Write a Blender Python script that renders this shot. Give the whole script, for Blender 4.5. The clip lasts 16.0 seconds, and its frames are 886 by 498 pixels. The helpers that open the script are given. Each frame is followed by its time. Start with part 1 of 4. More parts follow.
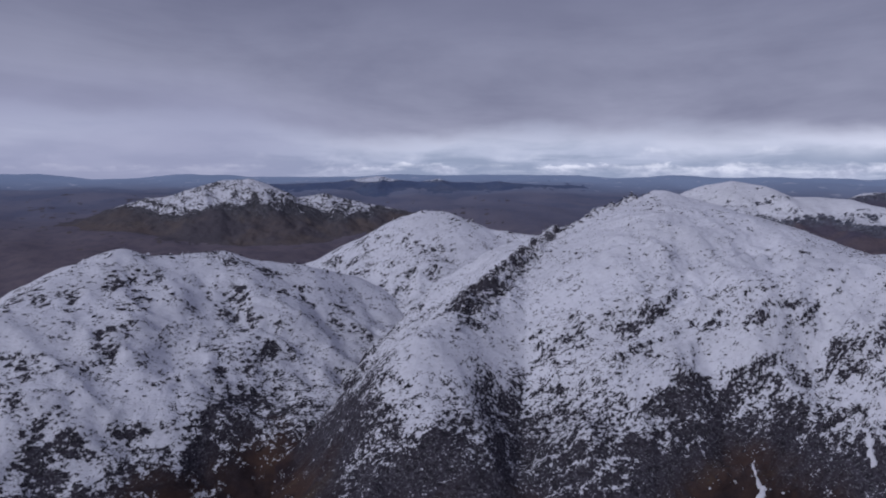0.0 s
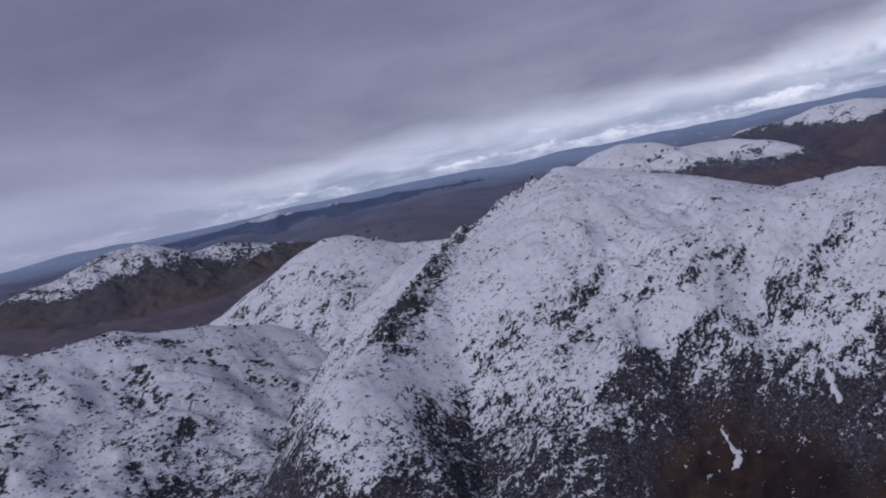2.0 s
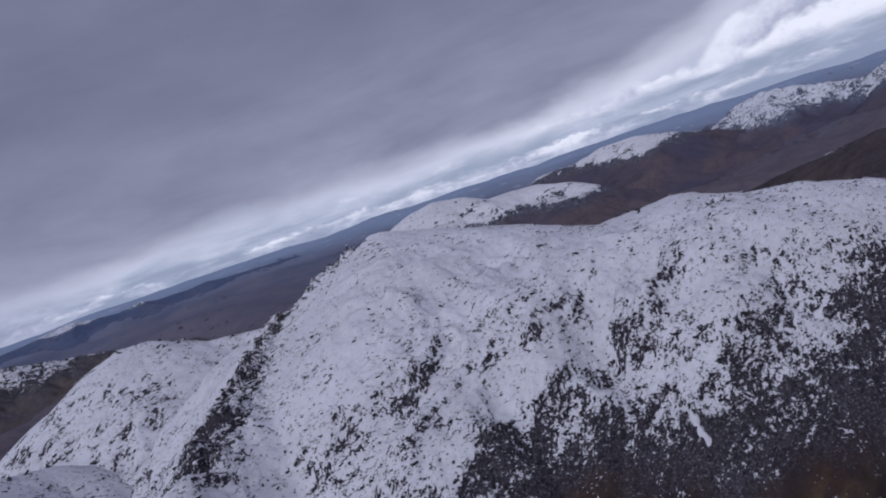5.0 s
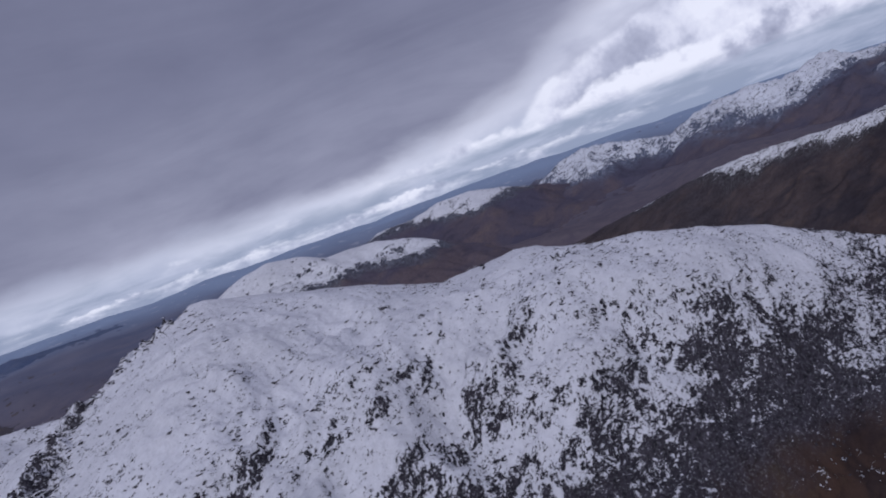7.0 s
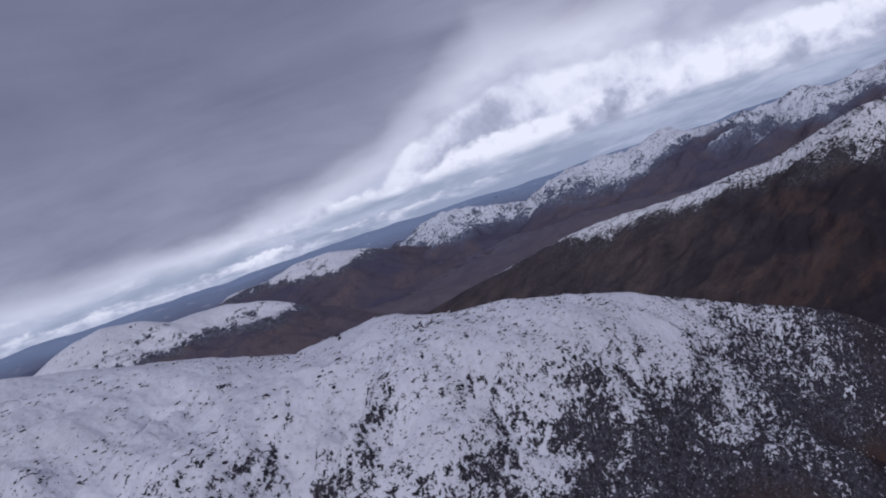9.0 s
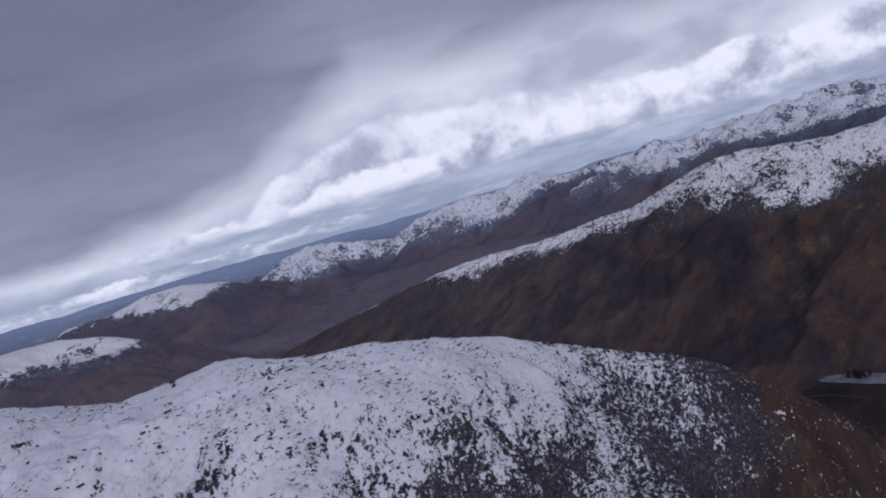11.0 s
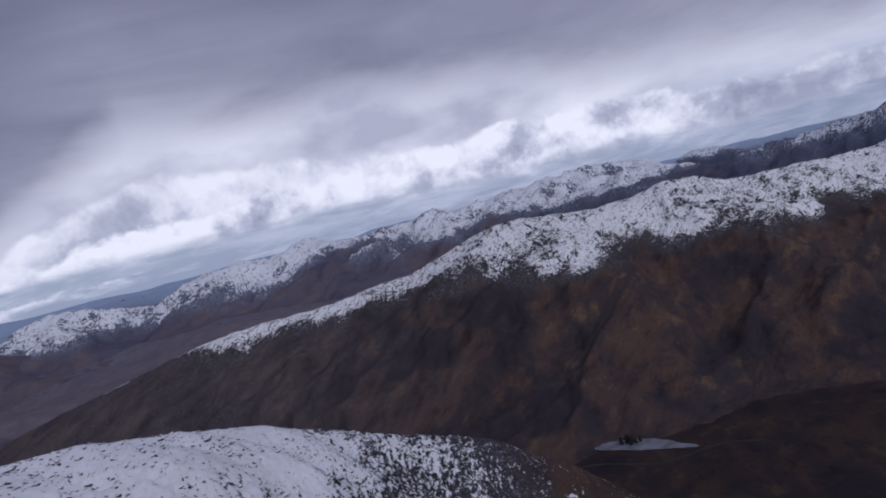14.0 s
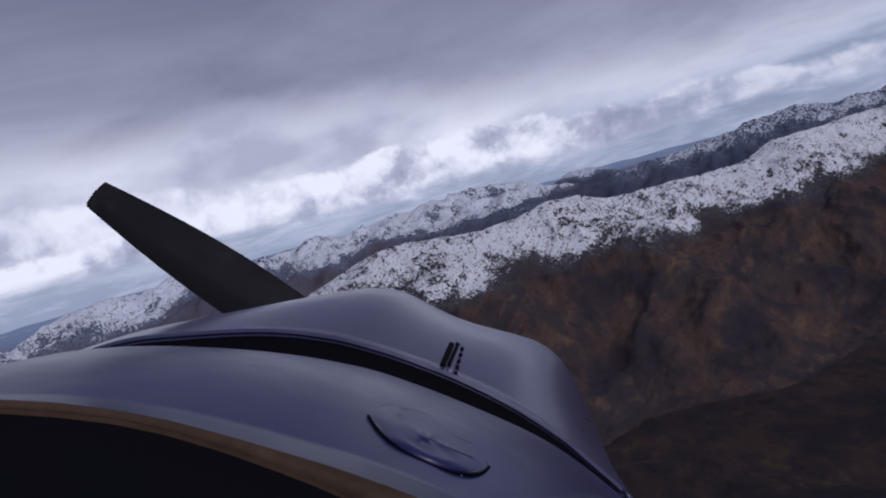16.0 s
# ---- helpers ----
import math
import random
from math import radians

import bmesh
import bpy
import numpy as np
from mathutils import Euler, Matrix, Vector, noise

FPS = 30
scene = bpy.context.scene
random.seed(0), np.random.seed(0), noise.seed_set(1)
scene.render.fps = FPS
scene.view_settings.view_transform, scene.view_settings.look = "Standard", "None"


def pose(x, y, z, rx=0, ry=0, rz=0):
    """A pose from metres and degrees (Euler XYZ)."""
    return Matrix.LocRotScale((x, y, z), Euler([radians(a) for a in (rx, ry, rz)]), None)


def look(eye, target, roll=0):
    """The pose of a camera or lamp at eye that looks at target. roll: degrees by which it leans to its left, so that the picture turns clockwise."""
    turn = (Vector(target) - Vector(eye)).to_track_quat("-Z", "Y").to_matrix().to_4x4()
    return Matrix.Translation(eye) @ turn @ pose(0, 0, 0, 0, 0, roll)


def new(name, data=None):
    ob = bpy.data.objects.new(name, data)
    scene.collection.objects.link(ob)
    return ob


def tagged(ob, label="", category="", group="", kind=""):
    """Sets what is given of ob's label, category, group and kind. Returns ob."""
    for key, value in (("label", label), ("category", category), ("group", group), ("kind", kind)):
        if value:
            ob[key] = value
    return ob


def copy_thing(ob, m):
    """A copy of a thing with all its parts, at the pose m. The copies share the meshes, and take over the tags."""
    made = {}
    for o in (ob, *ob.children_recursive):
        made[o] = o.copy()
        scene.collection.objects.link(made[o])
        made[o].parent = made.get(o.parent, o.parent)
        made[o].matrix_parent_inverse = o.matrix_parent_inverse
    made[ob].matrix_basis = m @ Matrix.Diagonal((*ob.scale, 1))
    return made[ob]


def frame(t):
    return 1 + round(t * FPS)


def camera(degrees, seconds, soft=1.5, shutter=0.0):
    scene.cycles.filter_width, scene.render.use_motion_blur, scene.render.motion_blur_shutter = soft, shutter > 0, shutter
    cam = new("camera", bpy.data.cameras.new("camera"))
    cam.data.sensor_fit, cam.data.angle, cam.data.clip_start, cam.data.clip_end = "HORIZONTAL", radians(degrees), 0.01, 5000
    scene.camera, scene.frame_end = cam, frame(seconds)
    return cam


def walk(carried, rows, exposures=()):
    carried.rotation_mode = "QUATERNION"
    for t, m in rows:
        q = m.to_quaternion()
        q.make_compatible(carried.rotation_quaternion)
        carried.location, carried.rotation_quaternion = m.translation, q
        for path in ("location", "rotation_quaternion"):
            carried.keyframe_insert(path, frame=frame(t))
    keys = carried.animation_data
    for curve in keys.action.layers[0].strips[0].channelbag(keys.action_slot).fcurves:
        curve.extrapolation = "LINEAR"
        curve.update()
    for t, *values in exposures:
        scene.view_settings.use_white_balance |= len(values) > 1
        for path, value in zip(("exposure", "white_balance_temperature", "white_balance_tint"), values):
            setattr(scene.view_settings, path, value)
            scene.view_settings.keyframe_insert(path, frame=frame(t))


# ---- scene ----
# The camera's flight: a slow banked turn from north to east past the snowy massif.
cam = camera(61.9, 16.0, soft=2.0)
walk(cam, [
    (0.0, pose(-0.00, 0.00, 460.00, 84.03, -0.12, -7.41)),
    (0.5, pose(2.65, 12.69, 460.15, 84.22, 3.44, -10.07)),
    (1.0, pose(5.68, 25.14, 460.13, 83.73, 6.70, -12.27)),
    (1.5, pose(8.94, 37.31, 459.97, 83.44, 8.38, -13.89)),
    (2.0, pose(12.37, 49.31, 459.61, 84.09, 11.76, -15.53)),
    (2.5, pose(16.10, 61.07, 459.24, 84.78, 15.84, -16.77)),
    (3.0, pose(20.44, 72.47, 458.99, 85.57, 17.70, -18.23)),
    (3.5, pose(25.47, 83.54, 458.75, 85.70, 19.15, -21.60)),
    (4.0, pose(30.99, 94.46, 458.61, 85.58, 19.61, -24.75)),
    (6.5, pose(64.43, 146.80, 458.68, 85.53, 19.15, -39.94)),
    (7.0, pose(72.95, 155.99, 458.48, 85.39, 20.17, -43.63)),
    (7.5, pose(81.86, 164.71, 458.32, 85.52, 18.90, -46.43)),
    (8.0, pose(91.19, 172.91, 458.20, 85.77, 17.79, -48.96)),
    (8.5, pose(100.92, 180.65, 458.08, 86.01, 18.44, -52.01)),
    (9.0, pose(110.96, 188.02, 457.82, 86.33, 18.92, -55.03)),
    (11.5, pose(165.92, 217.66, 452.05, 86.01, 18.05, -68.38)),
    (12.0, pose(177.92, 221.79, 450.92, 86.05, 20.98, -70.67)),
    (12.5, pose(189.92, 225.43, 449.66, 86.23, 20.17, -72.83)),
    (13.0, pose(202.06, 228.45, 448.38, 87.16, 18.25, -76.36)),
    (13.5, pose(214.39, 230.67, 447.17, 86.62, 17.25, -79.98)),
    (14.0, pose(226.80, 232.15, 446.19, 86.44, 14.77, -83.21)),
    (14.5, pose(239.16, 232.96, 445.35, 85.48, 12.99, -86.47)),
    (15.0, pose(251.42, 233.27, 444.60, 84.76, 15.20, -88.79)),
    (15.5, pose(263.65, 233.18, 443.97, 84.76, 16.10, -90.58)),
    (16.0, pose(275.88, 232.81, 443.39, 85.94, 16.23, -92.41)),
], exposures=[(0.0, 0.0, 5850, 17), (16.0, 0.0, 5850, 17)])

# ---------------------------------------------------------------- world and sun
SUN_AZ, SUN_EL = 236.0, 32.0   # degrees, clockwise from +y


class Nodes:
    """Short hand for wiring node trees."""

    def __init__(self, tree):
        self.tree = tree

    def put(self, socket, value):
        if isinstance(value, bpy.types.NodeSocket):
            self.tree.links.new(value, socket)
        elif value is not None:
            if socket.type == "RGBA" and len(value) == 3:
                value = (*value, 1)
            socket.default_value = value

    def node(self, kind, operation=None, i0=None, i1=None, i2=None, **sockets):
        n = self.tree.nodes.new(kind)
        if operation:
            n.operation = operation
        for i, v in enumerate((i0, i1, i2)):
            if v is not None:
                self.put(n.inputs[i], v)
        for k, v in sockets.items():
            self.put(n.inputs[k.replace("_", " ")], v)
        return n

    def math(self, op, a, b=None, c=None):
        return self.node("ShaderNodeMath", op, a, b, c).outputs[0]

    def noise(self, vec, scale, detail=4, rough=0.55, distort=0.0):
        return self.node("ShaderNodeTexNoise", Vector=vec, Scale=scale, Detail=detail, Roughness=rough, Distortion=distort).outputs[0]

    def remap(self, v, a, b, c, d, smooth=False):
        n = self.node("ShaderNodeMapRange", None, v, a, b)
        n.interpolation_type = "SMOOTHSTEP" if smooth else "LINEAR"
        self.put(n.inputs[3], c), self.put(n.inputs[4], d)
        return n.outputs[0]

    def ramp(self, v, stops):
        n = self.node("ShaderNodeValToRGB", None, v)
        e = n.color_ramp.elements
        while len(e) < len(stops):
            e.new(0.5)
        for i, (p, c) in enumerate(stops):
            e[i].position, e[i].color = p, (*c, 1)
        return n.outputs[0]

    def mix(self, f, a, b):
        n = self.tree.nodes.new("ShaderNodeMix")
        n.data_type = "RGBA"
        self.put(n.inputs[0], f), self.put(n.inputs[6], a), self.put(n.inputs[7], b)
        return n.outputs[2]

    def scale_col(self, c, k):
        return self.mix(k, (0, 0, 0, 1), c)


def build_world():
    w = bpy.data.worlds.new("overcast_sky")
    w.use_nodes = True
    scene.world = w
    nt = w.node_tree
    nt.nodes.clear()
    N = Nodes(nt)
    d = N.node("ShaderNodeTexCoord").outputs["Generated"]
    x, y, z = N.node("ShaderNodeSeparateXYZ", Vector=d).outputs
    el = N.math("MULTIPLY", N.math("ARCSINE", z), 57.2958)
    az = N.math("MULTIPLY", N.math("ARCTAN2", x, y), 57.2958)
    sky = N.node("ShaderNodeTexSky")
    sky.sky_type, sky.sun_disc = "NISHITA", False
    sky.sun_elevation, sky.sun_rotation = radians(SUN_EL), radians(SUN_AZ)

    def plane(kx, ky, dx=0.0, dy=0.0):
        return N.node("ShaderNodeCombineXYZ", None, N.math("MULTIPLY_ADD", az, kx, dx), N.math("MULTIPLY_ADD", el, ky, dy), 3.7).outputs[0]

    def by_azimuth(*rows):
        """A height in degrees that changes with the compass direction."""
        r = N.ramp(N.remap(az, -30, 130, 0, 1), [((a + 30) / 160, (h / 12,) * 3) for a, h in rows])
        return N.math("MULTIPLY", N.node("ShaderNodeSeparateColor", None, r).outputs[0], 12)

    def heads(vec, smooth=0.35):
        """Rounded cloud heads: 0 in the middle of a head, about 0.7 between heads."""
        n = N.node("ShaderNodeTexVoronoi")
        n.voronoi_dimensions, n.feature, n.normalize = "3D", "SMOOTH_F1", False
        for key, value in (("Vector", vec), ("Scale", 1.0), ("Detail", 3.0), ("Roughness", 0.55), ("Lacunarity", 2.1), ("Smoothness", smooth)):
            N.put(n.inputs[key], value)
        return n.outputs["Distance"]

    big = N.noise(plane(0.07, 0.13), 1.0, 4, 0.5, 0.3)
    puff = N.noise(plane(0.10, 0.19), 1.0, 9, 0.52, 0.2)
    wisp = N.noise(plane(0.035, 0.16), 1.0, 6, 0.6, 0.5)
    streak = N.noise(plane(0.16, 0.80), 1.0, 7, 0.58, 0.3)
    big_c, puff_c = N.math("SUBTRACT", big, 0.5), N.math("SUBTRACT", puff, 0.5)
    # lower edge of the grey deck
    edge = by_azimuth((-30, 3.4), (-14, 3.0), (0, 2.2), (30, 2.5), (44, 3.5), (52, 5.0), (57, 7.6), (62, 10.3), (70, 9.4), (80, 8.6), (90, 7.3), (100, 6.0), (118, 5.0))
    soft = N.math("ADD", N.math("MULTIPLY", big_c, 6.0), N.math("MULTIPLY", puff_c, 7.0))
    soft = N.math("MULTIPLY", soft, N.remap(az, 28, 56, 0.60, 1.0, smooth=True))
    over = N.math("SUBTRACT", N.math("ADD", el, soft), edge)
    deck = N.remap(over, N.remap(az, 36, 60, -0.7, -1.9), N.remap(az, 36, 60, 1.5, 3.0), 0, 1, smooth=True)
    high = N.remap(over, 0.0, 11.0, 0, 1)
    tone = N.math("ADD", N.math("MULTIPLY", wisp, 0.6), N.math("MULTIPLY", puff, 0.4))
    deck_low = N.ramp(tone, [(0.36, (0.215, 0.22, 0.29)), (0.62, (0.39, 0.395, 0.47))])
    deck_high = N.ramp(tone, [(0.36, (0.178, 0.184, 0.25)), (0.62, (0.222, 0.228, 0.30))])
    deck_col = N.mix(high, deck_low, deck_high)
    # hazy gap above the land, with thin flat streaks
    gap_col = N.mix(0.85, N.scale_col(sky.outputs[0], 0.10), (0.32, 0.375, 0.50, 1))
    thin = N.remap(N.math("ADD", streak, N.math("MULTIPLY", el, 0.05)), 0.42, 0.68, 0, 0.6, smooth=True)
    bright = N.mix(thin, gap_col, (0.60, 0.63, 0.72, 1))
    # pale veil of cloud behind the heaps
    veil = N.remap(N.math("ADD", el, N.math("MULTIPLY", puff_c, 3.0)), N.remap(az, 40, 60, 0.7, 2.2), N.remap(az, 40, 60, 2.4, 4.6), 0, N.remap(az, 30, 56, 0.55, 0.95), smooth=True)
    veil_col = N.ramp(N.math("MULTIPLY_ADD", puff, 0.6, N.math("MULTIPLY", big, 0.4)), [(0.36, (0.46, 0.47, 0.55)), (0.48, (0.68, 0.69, 0.75)), (0.58, (0.90, 0.90, 0.94))])
    bright = N.mix(veil, bright, veil_col)

    def heap_row(bright, top, base, kx, ky, bulge, dx, strength, gloom):
        """A row of cumulus with crisp sunlit heads over a grey, ragged base."""
        sway = N.noise(plane(kx * 0.7, ky * 0.7, dx + 3.0), 1.0, 5, 0.55)
        bent = N.node("ShaderNodeVectorMath", operation="ADD", i0=plane(kx, ky, dx), i1=N.node("ShaderNodeVectorMath", operation="SCALE", i0=N.node("ShaderNodeTexNoise", Vector=plane(kx * 1.3, ky * 1.3, dx), Scale=1.0, Detail=4.0).outputs["Color"], Scale=0.55).outputs[0]).outputs[0]
        lit = N.node("ShaderNodeVectorMath", operation="ADD", i0=bent, i1=(0.05, 0.17, 0.0)).outputs[0]
        d0, d1 = heads(bent), heads(lit)
        depth = N.math("SUBTRACT", N.math("ADD", top, N.math("MULTIPLY_ADD", N.math("SUBTRACT", sway, 0.5), bulge * 1.7, N.math("MULTIPLY", N.math("SUBTRACT", 0.42, d0), bulge))), el)
        shape = N.math("MULTIPLY", N.remap(depth, -0.16 * bulge, 0.40 * bulge, 0, 1, smooth=True), N.remap(N.math("ADD", N.math("SUBTRACT", el, base), N.math("MULTIPLY", N.math("SUBTRACT", streak, 0.5), 2.2)), -0.5, 0.9, 0, 1, smooth=True))
        body = N.math("ADD", N.remap(depth, 0.0, 3.2 * bulge, 0.86, 0.42), N.math("MULTIPLY", N.math("SUBTRACT", d1, d0), 0.50))
        body = N.math("ADD", body, N.math("MULTIPLY", N.math("SUBTRACT", N.noise(plane(kx * 1.1, ky * 0.8, dx + 9.0), 1.0, 6, 0.6), 0.5), 2.6))
        body = N.math("SUBTRACT", body, gloom)
        col = N.ramp(body, [(0.05, (0.33, 0.345, 0.43)), (0.40, (0.50, 0.515, 0.60)), (0.66, (0.76, 0.765, 0.825)), (0.92, (0.92, 0.92, 0.94))])
        return N.mix(N.math("MULTIPLY", shape, strength), bright, col)

    # a tall bank behind, a nearer row in front, and small far heaps along the skyline
    bank_top = by_azimuth((-30, 0), (44, 0.5), (52, 4.6), (58, 7.0), (63, 9.0), (68, 7.6), (74, 6.4), (84, 5.0), (100, 3.5), (120, 2.0))
    bright = heap_row(bright, bank_top, by_azimuth((-30, 1.6), (60, 1.8), (80, 1.5), (110, 0.6)), 0.16, 0.20, 1.7, 2.0, N.remap(az, 44, 54, 0, 0.85, smooth=True), N.remap(az, 60, 90, 0.0, 0.2))
    row_top = by_azimuth((-30, 1.2), (30, 2.0), (46, 3.0), (54, 3.4), (62, 4.6), (70, 5.0), (78, 4.9), (86, 5.4), (94, 5.0), (104, 4.1), (114, 3.4), (126, 2.0))
    bright = heap_row(bright, row_top, by_azimuth((-30, 0.5), (46, 1.7), (62, 1.6), (76, 1.5), (88, 0.8), (108, 0.2), (126, 0.2)), 0.24, 0.30, 1.1, 7.0, N.remap(az, 5, 50, 0.55, 1.0, smooth=True), N.remap(az, 92, 112, 0.0, 0.28, smooth=True))
    far_top = by_azimuth((-30, 0.5), (0, 0.75), (40, 0.9), (60, 1.0), (90, 0.2), (126, 0.0))
    bright = heap_row(bright, far_top, by_azimuth((-30, 0.0), (126, 0.0)), 0.60, 1.1, 0.45, 12.0, N.math("MULTIPLY", N.remap(streak, 0.40, 0.58, 0.0, 0.9), N.remap(az, 52, 72, 1.0, 0.0)), 0.0)
    dull = N.remap(az, 98, 116, 0, 0.40, smooth=True)
    bright = N.mix(dull, bright, N.ramp(streak, [(0.35, (0.27, 0.31, 0.40)), (0.62, (0.50, 0.53, 0.61))]))
    col = N.mix(deck, bright, deck_col)
    # shower of snow hanging in the north-west
    mist = N.math("MULTIPLY", N.remap(az, 8, -12, 0, 1, smooth=True), N.remap(N.math("ADD", el, N.math("MULTIPLY", big_c, 8)), 9, 1, 0, 0.8, smooth=True))
    col = N.mix(mist, col, (0.36, 0.365, 0.47, 1))
    bg = N.node("ShaderNodeBackground", Color=col, Strength=0.92)
    out = N.node("ShaderNodeOutputWorld")
    nt.links.new(bg.outputs[0], out.inputs[0])


build_world()
sun = new("sun", bpy.data.lights.new("sun", "SUN"))
sun.data.energy, sun.data.angle, sun.data.color = 1.2, radians(10), (1.0, 0.98, 0.965)
a, e = radians(SUN_AZ), radians(SUN_EL)
sun.matrix_world = look((0, 0, 900), Vector((0, 0, 900)) - Vector((math.sin(a) * math.cos(e), math.cos(a) * math.cos(e), math.sin(e))))


# ---------------------------------------------------------------- materials
def material(name):
    m = bpy.data.materials.new(name)
    m.use_nodes = True
    nt = m.node_tree
    nt.nodes.clear()
    N = Nodes(nt)
    bsdf = N.node("ShaderNodeBsdfPrincipled")
    out = N.node("ShaderNodeOutputMaterial")
    nt.links.new(bsdf.outputs[0], out.inputs[0])
    return m, N, bsdf


def moor_colour(N, pos, strata, fine, moor, grain):
    """Heather, rusty bracken, peat and pale grass in patches that lean with the slope."""
    wide = N.noise(pos, 0.009 / grain, 5, 0.60, 0.2)
    drift = N.noise(strata, 0.016 / grain, 6, 0.62, 0.25)
    band = N.noise(strata, 0.034 / grain, 7, 0.64, 0.2)
    col = N.mix(N.remap(drift, 0.40, 0.60, 0, 1, smooth=True), moor[0], moor[1])
    col = N.mix(N.remap(wide, 0.47, 0.60, 0, 0.9, smooth=True), col, moor[2])
    col = N.mix(N.math("MULTIPLY", N.remap(band, 0.52, 0.68, 0, 0.9, smooth=True), N.remap(wide, 0.56, 0.42, 0.12, 1)), col, moor[3])
    col = N.mix(N.remap(band, 0.45, 0.32, 0, 0.6, smooth=True), col, tuple(c * 0.6 for c in moor[2]))
    return N.mix(N.remap(fine, 0.50, 0.70, 0, 0.4), col, tuple(c * 0.6 for c in moor[2])), drift, band


def mountain_material(name, snow, rock, moor, grain=1.0, relief_m=2.0, rib=(1.0, 0.12, 0.35), grit=(1.0, 2.0, 1.4), veil=0.5, grey=None):
    """Snow, crags and moor. The land carries the share of bare ground and of heath; the material breaks them up finely."""
    m, N, b = material(name)
    pos = N.node("ShaderNodeNewGeometry").outputs["Position"]
    shares = []
    for key in ("bare", "heath"):
        n = N.node("ShaderNodeAttribute")
        n.attribute_name = key
        shares.append(n.outputs["Fac"])
    bare, heath = shares
    # ribs of rock run along one direction of the land
    r = Vector(rib).normalized()
    side = r.cross(Vector((0, 0, 1))).normalized()
    axes = (r * 0.55, side * 1.15, side.cross(r) * 1.15)
    strata = N.node("ShaderNodeCombineXYZ", None, *[N.node("ShaderNodeVectorMath", operation="DOT_PRODUCT", i0=pos, i1=tuple(v)).outputs[1] for v in axes]).outputs[0]
    mid = N.noise(strata, 0.060 / grain, 4, 0.55, 0.6)
    fine = N.noise(N.node("ShaderNodeVectorMath", operation="MULTIPLY_ADD", i0=strata, i1=(1.5, 1.0, 1.0), i2=(7, 3, 5)).outputs[0], 0.25 / grain, 4, 0.58, 0.5)
    speck = N.noise(pos, 0.55 / grain, 3, 0.6, 0.3)
    mid_c, fine_c, speck_c = (N.math("SUBTRACT", v, 0.5) for v in (mid, fine, speck))
    field = N.math("ADD", N.math("MULTIPLY_ADD", mid_c, grit[0], 0.5), N.math("MULTIPLY", fine_c, grit[1]))
    field = N.math("ADD", field, N.math("MULTIPLY", speck_c, grit[2]))
    snowy = N.remap(N.math("SUBTRACT", field, bare), -0.11, 0.11, 0, 1, smooth=True)
    rock_col = N.mix(N.remap(fine, 0.35, 0.65, 0, 1), tuple(c * 0.5 for c in rock), tuple(c * 1.6 for c in rock))
    rock_col = N.mix(N.remap(speck, 0.54, 0.68, 0, 0.35), rock_col, tuple(c * 0.5 for c in snow))
    moor_col, drift, band = moor_colour(N, pos, strata, fine, moor, grain)
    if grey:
        # northward the moor is painted paler and greyer for haze and stronger light
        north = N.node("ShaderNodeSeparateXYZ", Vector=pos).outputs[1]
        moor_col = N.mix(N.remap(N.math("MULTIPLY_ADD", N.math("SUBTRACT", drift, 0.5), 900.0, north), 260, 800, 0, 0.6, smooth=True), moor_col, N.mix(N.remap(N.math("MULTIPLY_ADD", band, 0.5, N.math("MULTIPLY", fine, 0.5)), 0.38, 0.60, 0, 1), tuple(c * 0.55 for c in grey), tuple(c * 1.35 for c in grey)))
    bare_col = N.mix(heath, rock_col, moor_col)
    snow_col = N.mix(N.remap(N.math("MULTIPLY_ADD", drift, 0.5, N.math("MULTIPLY", fine, 0.5)), 0.38, 0.60, 0, 1), tuple(c * 0.84 for c in snow), snow)
    # thin snow lets stones and grass through
    thin = N.math("MULTIPLY", N.remap(bare, 0.22, 0.85, 0, veil), N.remap(N.math("MULTIPLY_ADD", speck_c, 1.3, mid), 0.32, 0.66, 1.0, 0.25))
    snow_col = N.mix(thin, snow_col, N.mix(heath, tuple(0.7 * c + 0.05 for c in rock), moor[0]))
    N.put(b.inputs["Base Color"], N.mix(snowy, bare_col, snow_col))
    N.put(b.inputs["Roughness"], N.remap(snowy, 0, 1, 0.95, 0.75))
    N.put(b.inputs["Specular IOR Level"], 0.12)
    rise = N.math("ADD", N.math("MULTIPLY", N.math("SUBTRACT", 1.0, snowy), 0.4), N.math("ADD", N.math("MULTIPLY", fine, N.math("MULTIPLY_ADD", snowy, 0.4, 0.5)), N.math("ADD", mid, N.math("MULTIPLY", band, 1.2))))
    N.put(b.inputs["Normal"], N.node("ShaderNodeBump", Strength=0.75, Distance=relief_m * grain, Height=rise).outputs[0])
    return m


SNOW = (0.76, 0.765, 0.81)
ROCK = (0.046, 0.042, 0.052)
# heather, bracken, peat, dry grass
MOOR = ((0.040, 0.028, 0.028), (0.070, 0.042, 0.032), (0.027, 0.020, 0.024), (0.095, 0.066, 0.040))
RIDGE_MOOR = ((0.046, 0.036, 0.040), (0.080, 0.051, 0.042), (0.032, 0.027, 0.035), (0.130, 0.084, 0.054))
VALLEY_MOOR = ((0.030, 0.023, 0.026), (0.050, 0.032, 0.027), (0.023, 0.019, 0.024), (0.078, 0.052, 0.034))
# far mountains: moor paled and tinted lilac in place of distance haze
HAZY_FLANK = ((0.105, 0.092, 0.096), (0.130, 0.106, 0.100), (0.092, 0.084, 0.098), (0.140, 0.115, 0.100))
HAZY_FAR_MOOR = ((0.102, 0.088, 0.115), (0.132, 0.104, 0.116), (0.086, 0.080, 0.118), (0.155, 0.120, 0.118))
